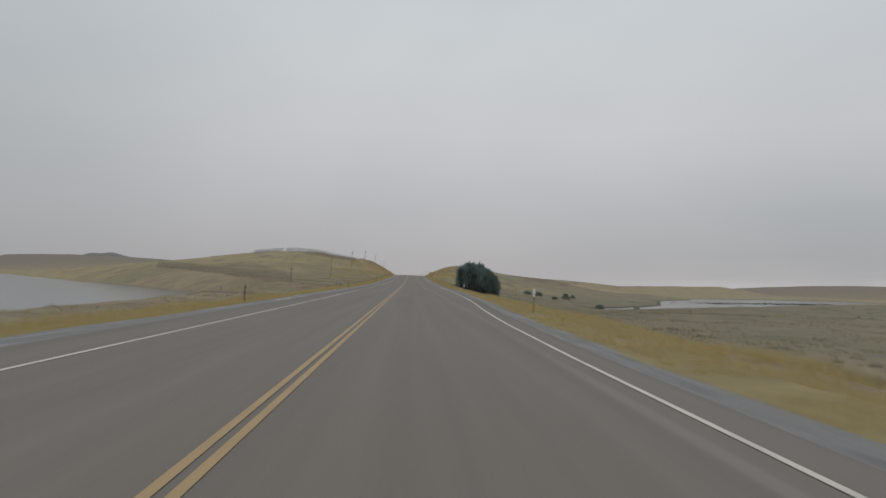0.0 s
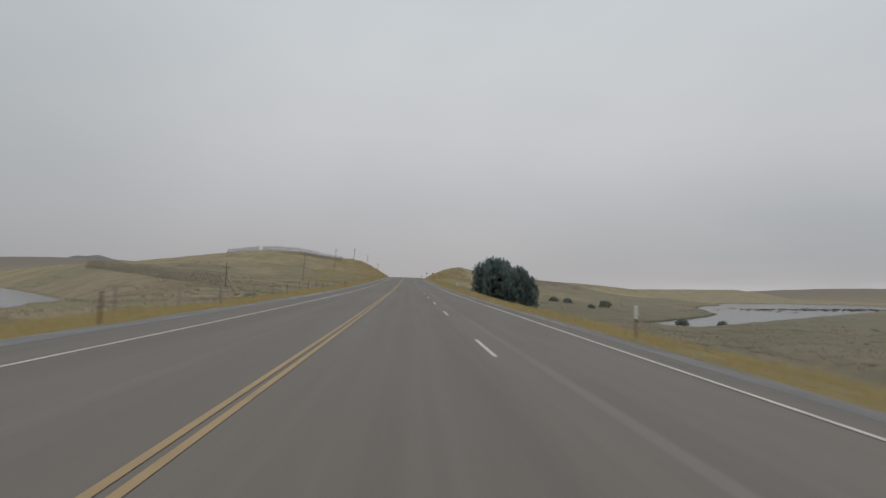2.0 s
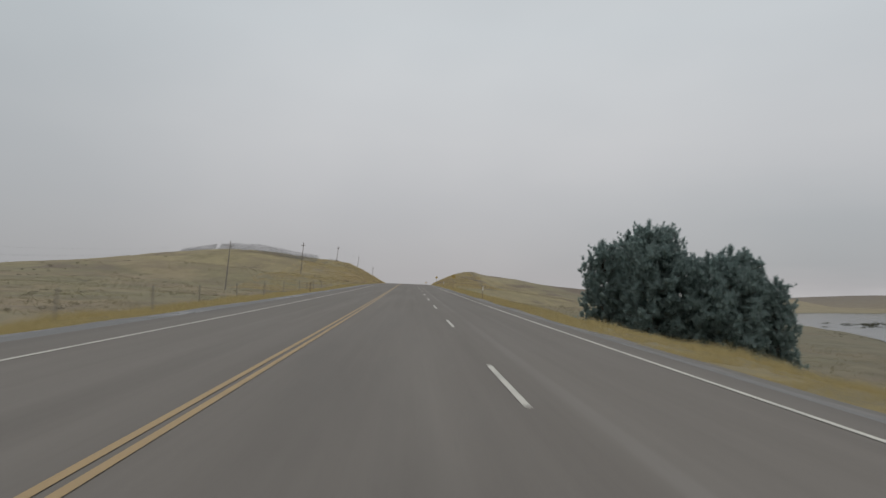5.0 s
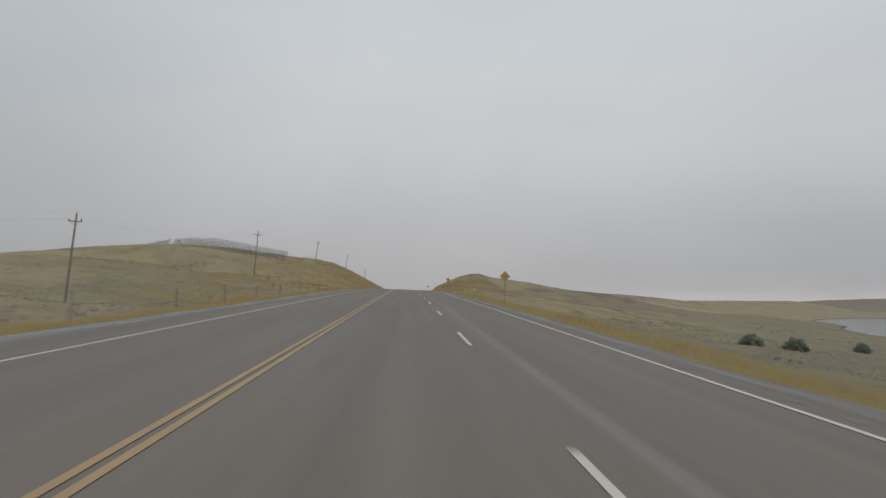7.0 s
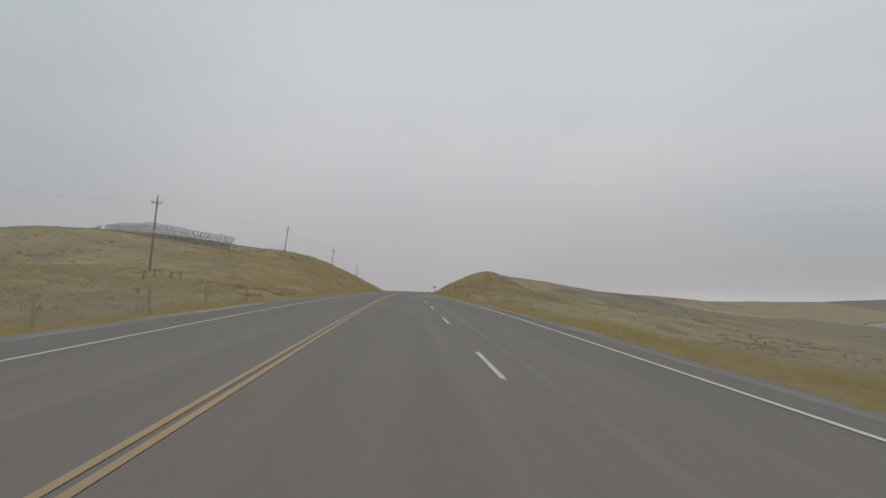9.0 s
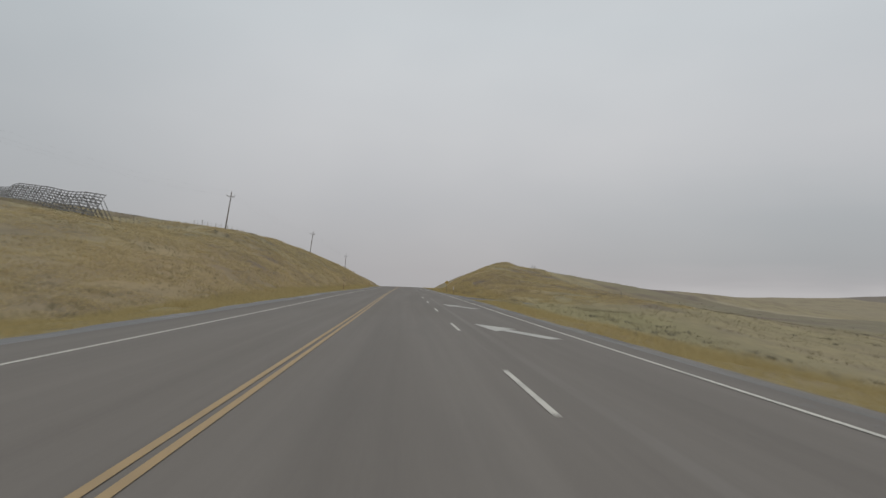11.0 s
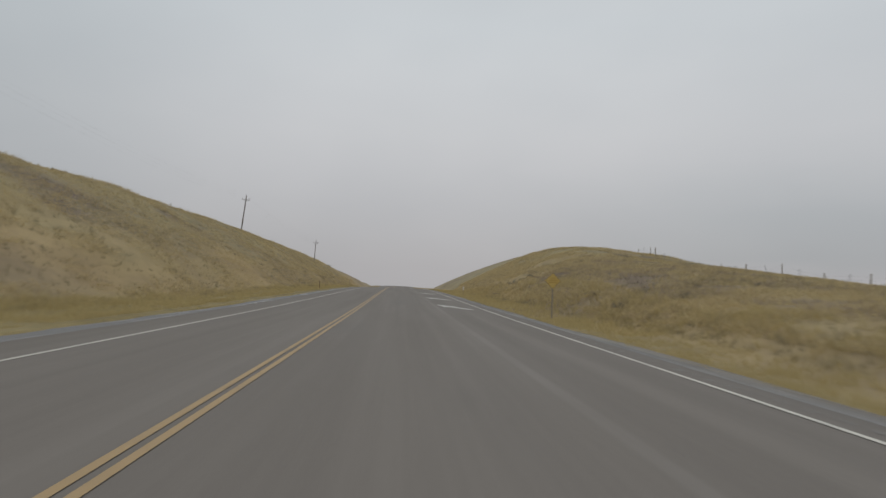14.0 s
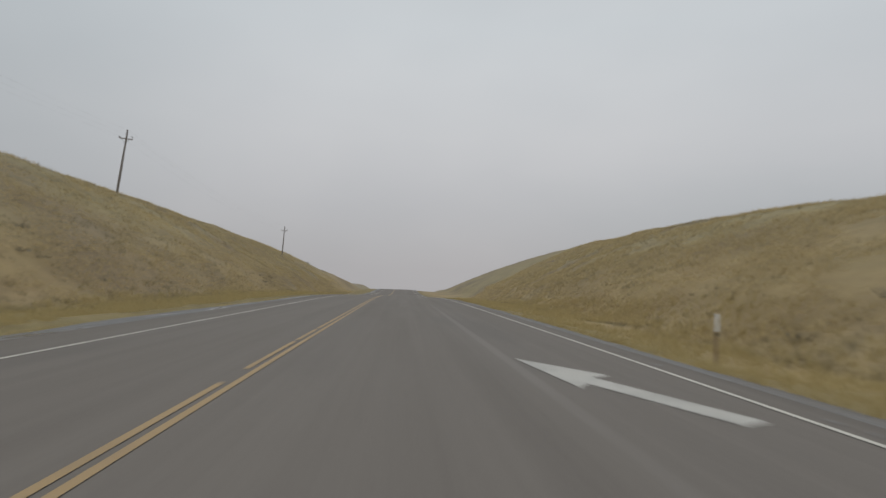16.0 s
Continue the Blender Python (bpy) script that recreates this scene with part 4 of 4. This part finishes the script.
# ---- trees and shrubs ----
def fast_triangles(name, tri, mat, parent=None):
    """tri: n x 3 x 3 corners, every triangle an island."""
    n = len(tri)
    me = bpy.data.meshes.new(name)
    me.vertices.add(3 * n)
    me.vertices.foreach_set("co", np.ascontiguousarray(tri, dtype=np.float32).ravel())
    me.loops.add(3 * n)
    me.loops.foreach_set("vertex_index", np.arange(3 * n, dtype=np.int32))
    me.polygons.add(n)
    me.polygons.foreach_set("loop_start", np.arange(0, 3 * n, 3, dtype=np.int32))
    me.update(calc_edges=True)
    me.materials.append(mat)
    ob = new(name, me)
    if parent is not None:
        ob.parent = parent
    return ob


def unit(v):
    return v / np.maximum(1e-6, np.linalg.norm(v, axis=-1, keepdims=True))


def spray(rs, centres, outward, per, length, width, up):
    """Thin leaves fanning from each centre, mostly outward and upward."""
    c = np.repeat(centres, per, 0)
    o = np.repeat(outward, per, 0)
    d = unit(o * 0.9 + rs.normal(0, 0.75, c.shape) + np.array([0, 0, up]))
    side = unit(np.cross(d, rs.normal(0, 1, c.shape)))
    ln = length * rs.uniform(0.6, 1.3, (len(c), 1))
    w = width * rs.uniform(0.6, 1.3, (len(c), 1))
    root = c + rs.normal(0, 0.10, c.shape) * length
    return np.stack([root - side * w, root + side * w, root + d * ln], 1)


def pine_tree(x, y, top, radius, seed, label):
    rs = np.random.RandomState(seed)
    base = land_at(x, y) - 0.1
    h = top - base
    tree = thing("pine_tree", (x, y, base), 0.0, label, "tree", "clump of pines")
    bm = bmesh.new()
    px, py = 0.0, 0.0
    for k in range(6):
        z0, z1 = h * 0.15 * k, h * 0.15 * (k + 1)
        qx, qy = px + rs.uniform(-0.12, 0.12), py + rs.uniform(-0.12, 0.12)
        add_rod(bm, (px, py, z0 - 0.05), (qx, qy, z1), 0.24 * (1 - k * 0.15) + 0.02, 0.24 * (1 - (k + 1) * 0.15) + 0.02, 8)
        px, py = qx, qy
    part("trunk", bm, BARK, tree)
    # limbs sweep out and turn up at the ends, carrying needle tufts and upright shoots
    limbs = bmesh.new()
    n = int(30 * radius + 7 * h)
    cs, os_, shoot = [], [], []
    for k in range(n):
        f = 0.02 + 0.96 * ((k + rs.uniform(0, 0.9)) / n) ** 0.9
        a = k * 2.39996 + rs.uniform(-0.35, 0.35)
        dome = 0.90 + 0.2 * f if f < 0.40 else math.sqrt(max(0.02, 1 - ((f - 0.40) / 0.62) ** 2.5))
        reach = radius * dome * rs.uniform(0.72, 1.12) * (1 + 0.30 * math.sin(2 * a + seed) * (f < 0.8))
        z0, rise = h * f * 0.90, 0.12 * reach + 0.30
        d = np.array([math.cos(a), math.sin(a), 0.0])
        tip = d * reach + np.array([0, 0, z0 + rise])
        if k % 3 == 0:
            mid = d * reach * 0.6 + np.array([0, 0, z0 + 0.25 * rise])
            add_rod(limbs, (0, 0, z0), mid.tolist(), 0.055, 0.032, 5)
            add_rod(limbs, mid.tolist(), tip.tolist(), 0.032, 0.012, 5)
        m = max(4, int(reach / 0.20))
        for j in range(m):
            q = 0.25 + 0.75 * ((j + rs.uniform(0, 1)) / m) ** 0.8
            cs.append(d * reach * q + np.array([0, 0, z0 + rise * q * q]) + rs.normal(0, 0.26, 3))
            os_.append(d + np.array([0, 0, 0.5 + f]))
        shoot.append(tip)
    part("limbs", limbs, BARK, tree)
    tri = spray(rs, np.array(cs), np.array(os_), 26, 0.42, 0.055, 0.9)
    tips = np.array(shoot)
    up = np.tile(np.array([[0.0, 0.0, 1.0]]), (len(tips), 1))
    lean = rs.normal(0, 0.10, (len(tips), 3)) * np.array([1, 1, 0])
    for q in range(4):
        tri = np.concatenate([tri, spray(rs, tips + lean * q + np.array([0, 0, 0.20 * q]), up, 13, 0.36 - 0.04 * q, 0.045, 1.5)])
    # leader
    crest = np.array([[px, py, h * 0.93 + 0.14 * q] for q in range(5)])
    tri = np.concatenate([tri, spray(rs, crest, np.tile(np.array([[0.0, 0.0, 1.0]]), (5, 1)), 30, 0.45, 0.05, 0.8)])
    tri[:, :, 2] = np.maximum(tri[:, :, 2], 0.05)
    fast_triangles("crown", tri, NEEDLES, tree)


pine_tree(21.0, 237.3, 8.5, 1.8, 3, "slim dark blue-green pine with ragged upturned tufts")
pine_tree(24.0, 233.2, 10.2, 3.4, 5, "tallest dark pine with a rounded ragged top")
pine_tree(26.8, 233.7, 7.5, 2.8, 4, "dark pine with see-through gaps in its crown")
pine_tree(29.7, 230.4, 7.9, 3.6, 6, "broad dark pine with a dense domed crown")
pine_tree(31.5, 231.0, 6.3, 2.2, 7, "dense dark pine sloping down toward the clump's edge")
pine_tree(30.4, 257.5, 11.2, 2.9, 12, "tall dark pine with open ragged layers behind the clump")
pine_tree(33.3, 229.8, 5.2, 1.4, 8, "small narrow pine at the edge of the clump")


def shrub(x, y, w, h, seed):
    rs = np.random.RandomState(seed)
    s = thing("shrub", (x, y, land_at(x, y) - 0.05), 0.0, "low rounded dark green shrub standing in dry grass", "shrub", "scattered shrubs")
    bm = bmesh.new()
    for k in range(5):
        a = k * 1.26 + rs.uniform(-0.3, 0.3)
        add_rod(bm, (0, 0, 0), (math.cos(a) * w * 0.28, math.sin(a) * w * 0.28, h * 0.6), 0.05, 0.02, 5)
    part("stems", bm, BARK, s)
    n = 150
    d = unit(rs.normal(0, 1, (n, 3)))
    d[:, 2] = np.abs(d[:, 2])
    r = rs.uniform(0.55, 1.0, (n, 1))
    c = d * r * np.array([w / 2, w / 2, h * 0.92]) + np.array([0, 0, 0.12])
    fast_triangles("foliage", spray(rs, c, d, 26, 0.30 * w / 2.5, 0.055 * w / 2.5, 0.4), SHRUB, s)


for k, (x, y, w, h) in enumerate([(72.1, 366.7, 4.6, 2.4), (77.4, 360.6, 4.4, 2.6), (101.5, 374.5, 3.4, 2.2), (90.0, 346.0, 4.4, 3.4), (81.0, 335.5, 3.2, 1.5), (74.5, 233.0, 3.6, 2.0), (98.0, 257.0, 3.0, 1.9), (-14.0, 137.5, 1.9, 0.9)]):
    shrub(x, y, w, h, 40 + k)

log = thing("fallen_log", (23.5, 280.5, land_at(23.5, 280.5) + 0.12), -35, "short pale bare log lying in the verge grass", "log")
part("trunk", rod((-0.7, 0, 0.06), (0.7, 0, 0.10), 0.08, 0.06, 9), BLEACHED, log)
part("branch_stub", rod((0.2, 0, 0.08), (0.38, 0.12, 0.22), 0.03, 0.02, 6), BLEACHED, log)


# ---- grass, sagebrush and reeds ----
def blades(rs, x, y, per, height, spread, width, lean=0.35):
    """Tufts of bent blades on the ground at x, y."""
    z = land(x, y)
    n = len(x) * per
    rx = np.repeat(x, per) + rs.normal(0, 1, n) * np.repeat(spread, per)
    ry = np.repeat(y, per) + rs.normal(0, 1, n) * np.repeat(spread, per)
    hz = np.repeat(height, per) * rs.uniform(0.55, 1.2, n)
    rz = np.repeat(z, per) - 0.04
    a = rs.uniform(0, 6.28, n)
    wx, wy = np.cos(a) * width, np.sin(a) * width
    tx, ty = rx + rs.normal(0.1, lean, n) * hz, ry + rs.normal(0, lean, n) * hz
    return np.stack([np.stack([rx - wx, ry - wy, rz], -1), np.stack([rx + wx, ry + wy, rz], -1), np.stack([tx, ty, rz + hz], -1)], 1)


def scatter(rs, n, x0, x1, y0, y1, power=1.0):
    return x0 + (x1 - x0) * rs.uniform(0, 1, n) ** power, rs.uniform(y0, y1, n)


def off_track(x, y):
    return (x < 0) | (x > 18.6) | (y < track_near(x) + 0.4) | (y > np.minimum(470, track_far(x)) - 0.4)


rs = np.random.RandomState(21)
for side, n in ((1, 70000), (-1, 66000)):
    if side > 0:
        u, y = scatter(rs, n, -0.35, 8.0, -5, 640, 1.15)
        x = right_edge(y) + 1.75 + u
    else:
        u, y = scatter(rs, n, -0.35, 6.5, -5, 640, 1.3)
        x = -7.25 - u
    keep = (value_noise(x / 1.3, y / 2.6, 31) > -0.34 + 0.12 * (u < 0.5)) & off_track(x, y)
    x, y, u = x[keep], y[keep], u[keep]
    hgt = np.clip(0.16 + 0.06 * u, 0.15, 0.38) * (1 + 0.9 * value_noise(x / 3.1, y / 4.3, 32))
    tri = blades(rs, x, y, 6, hgt, np.full(len(x), 0.09), 0.013)
    tagged(fast_triangles("verge_grass", tri, STRAW), "tall straw-yellow grass along the gravel shoulder", "grass", kind="stuff")

x, y = scatter(rs, 65000, 13, 95, -5, 660, 1.9)
x2, y2 = scatter(rs, 65000, -12, -85, 0, 700, 1.7)
x, y = np.concatenate([x, x2]), np.concatenate([y, y2])
keep = off_track(x, y) & (water_depth(x, y) < -1.0) & (value_noise(x / 6, y / 6, 33) > -0.25)
x, y = x[keep], y[keep]
tri = blades(rs, x, y, 6, 0.28 * (1 + 0.8 * value_noise(x / 5, y / 5, 34)), np.full(len(x), 0.16), 0.02)
tagged(fast_triangles("prairie_grass", tri, MEADOW), "bunches of dry olive prairie grass", "grass", kind="stuff")

# denser bunches on the steep slopes beside the rise
x, y = scatter(rs, 88000, 14, 46, 462, 690, 1.2)
x2, y2 = scatter(rs, 104000, -12, -46, 345, 720, 1.2)
x, y = np.concatenate([x, x2]), np.concatenate([y, y2])
keep = off_track(x, y) & (value_noise(x / 2.3, y / 3.1, 43) + 0.6 * value_noise(x / 9, y / 9, 44) > -0.22)
x, y = x[keep], y[keep]
tri = blades(rs, x, y, 6, 0.22 * (1 + 1.1 * value_noise(x / 2.3, y / 3.1, 43)), np.full(len(x), 0.34), 0.020, 1.1)
tagged(fast_triangles("slope_grass", tri, GOLDEN), "thick golden grass bunches on the cut slopes", "grass", kind="stuff")

x, y = scatter(rs, 30000, 14, 130, -5, 660, 1.4)
x2, y2 = scatter(rs, 26000, -13, -120, 20, 740, 1.4)
x, y = np.concatenate([x, x2]), np.concatenate([y, y2])
keep = (np.abs(y - TRACK_Y) > 6) & (water_depth(x, y) < -2.0) & (brush_cover(x, y) > 0.45)
x, y = x[keep], y[keep]
tri = blades(rs, x, y, 12, 0.24 * (1 + 0.8 * value_noise(x / 3, y / 3, 38)), np.full(len(x), 0.3), 0.03, 0.7)
tagged(fast_triangles("brush_patches", tri, BRUSH), "patches of low brown-grey brush on the grassy slopes", "brush", kind="stuff")

x, y = scatter(rs, 5200, 14, 170, -5, 640, 1.3)
x2, y2 = scatter(rs, 3400, -13, -150, 20, 740, 1.3)
x, y = np.concatenate([x, x2]), np.concatenate([y, y2])
keep = (np.abs(y - TRACK_Y) > 6) & (water_depth(x, y) < -2.0) & (value_noise(x / 14, y / 14, 35) > 0.17)
x, y = x[keep], y[keep]
tri = blades(rs, x, y, 26, 0.36 * (1 + 0.8 * value_noise(x / 4, y / 4, 36)), np.full(len(x), 0.28), 0.035, 0.6)
tagged(fast_triangles("sagebrush", tri, SAGE), "low grey-green sagebrush clumps scattered over the prairie", "sagebrush", kind="stuff")

# reeds along the shores
x, y = scatter(rs, 330000, 40, 430, 180, 760)
x2, y2 = scatter(rs, 160000, -40, -260, 30, 420)
x, y = np.concatenate([x, x2]), np.concatenate([y, y2])
d = water_depth(x, y)
keep = (d > -0.9) & (d < 0.3)
x, y = x[keep], y[keep]
tri = blades(rs, x, y, 5, 0.32 * (1 + 0.9 * value_noise(x / 6, y / 6, 37)), np.full(len(x), 0.2), 0.03)
tagged(fast_triangles("shore_reeds", tri, REED), "dark reeds fringing the water's edge", "reeds", kind="stuff")

# tussocks standing in the shallow lake, in a ragged row
tx, ty = [], []
for k in range(220):
    f = rnd.uniform(0, 1) ** 0.8
    tx.append(225 + 293 * f + rnd.gauss(0, 9))
    ty.append(487 + 225 * f + rnd.gauss(0, 11) + 12 * math.sin(k))
x, y = np.array(tx), np.array(ty)
keep = water_depth(x, y) > 2
x, y = x[keep], y[keep]
n = len(x)
per = 60
sx = np.array([rnd.uniform(0.4, 1.5) for _ in range(n)])
rx = np.repeat(x, per) + rs.normal(0, 1, n * per) * np.repeat(sx, per)
ry = np.repeat(y, per) + rs.normal(0, 0.5, n * per) * np.repeat(sx, per)
a = rs.uniform(0, 6.28, n * per)
hz = rs.uniform(0.3, 0.9, n * per)
z0 = np.full(n * per, LAKE_LEVEL - 0.05)
tri = np.stack([np.stack([rx - np.cos(a) * 0.07, ry - np.sin(a) * 0.07, z0], -1), np.stack([rx + np.cos(a) * 0.07, ry + np.sin(a) * 0.07, z0], -1), np.stack([rx + rs.normal(0, 0.2, n * per), ry, z0 + hz], -1)], 1)
tagged(fast_triangles("lake_tussocks", tri, REED), "dark grassy tussocks standing in shallow lake water", "tussocks", kind="stuff")
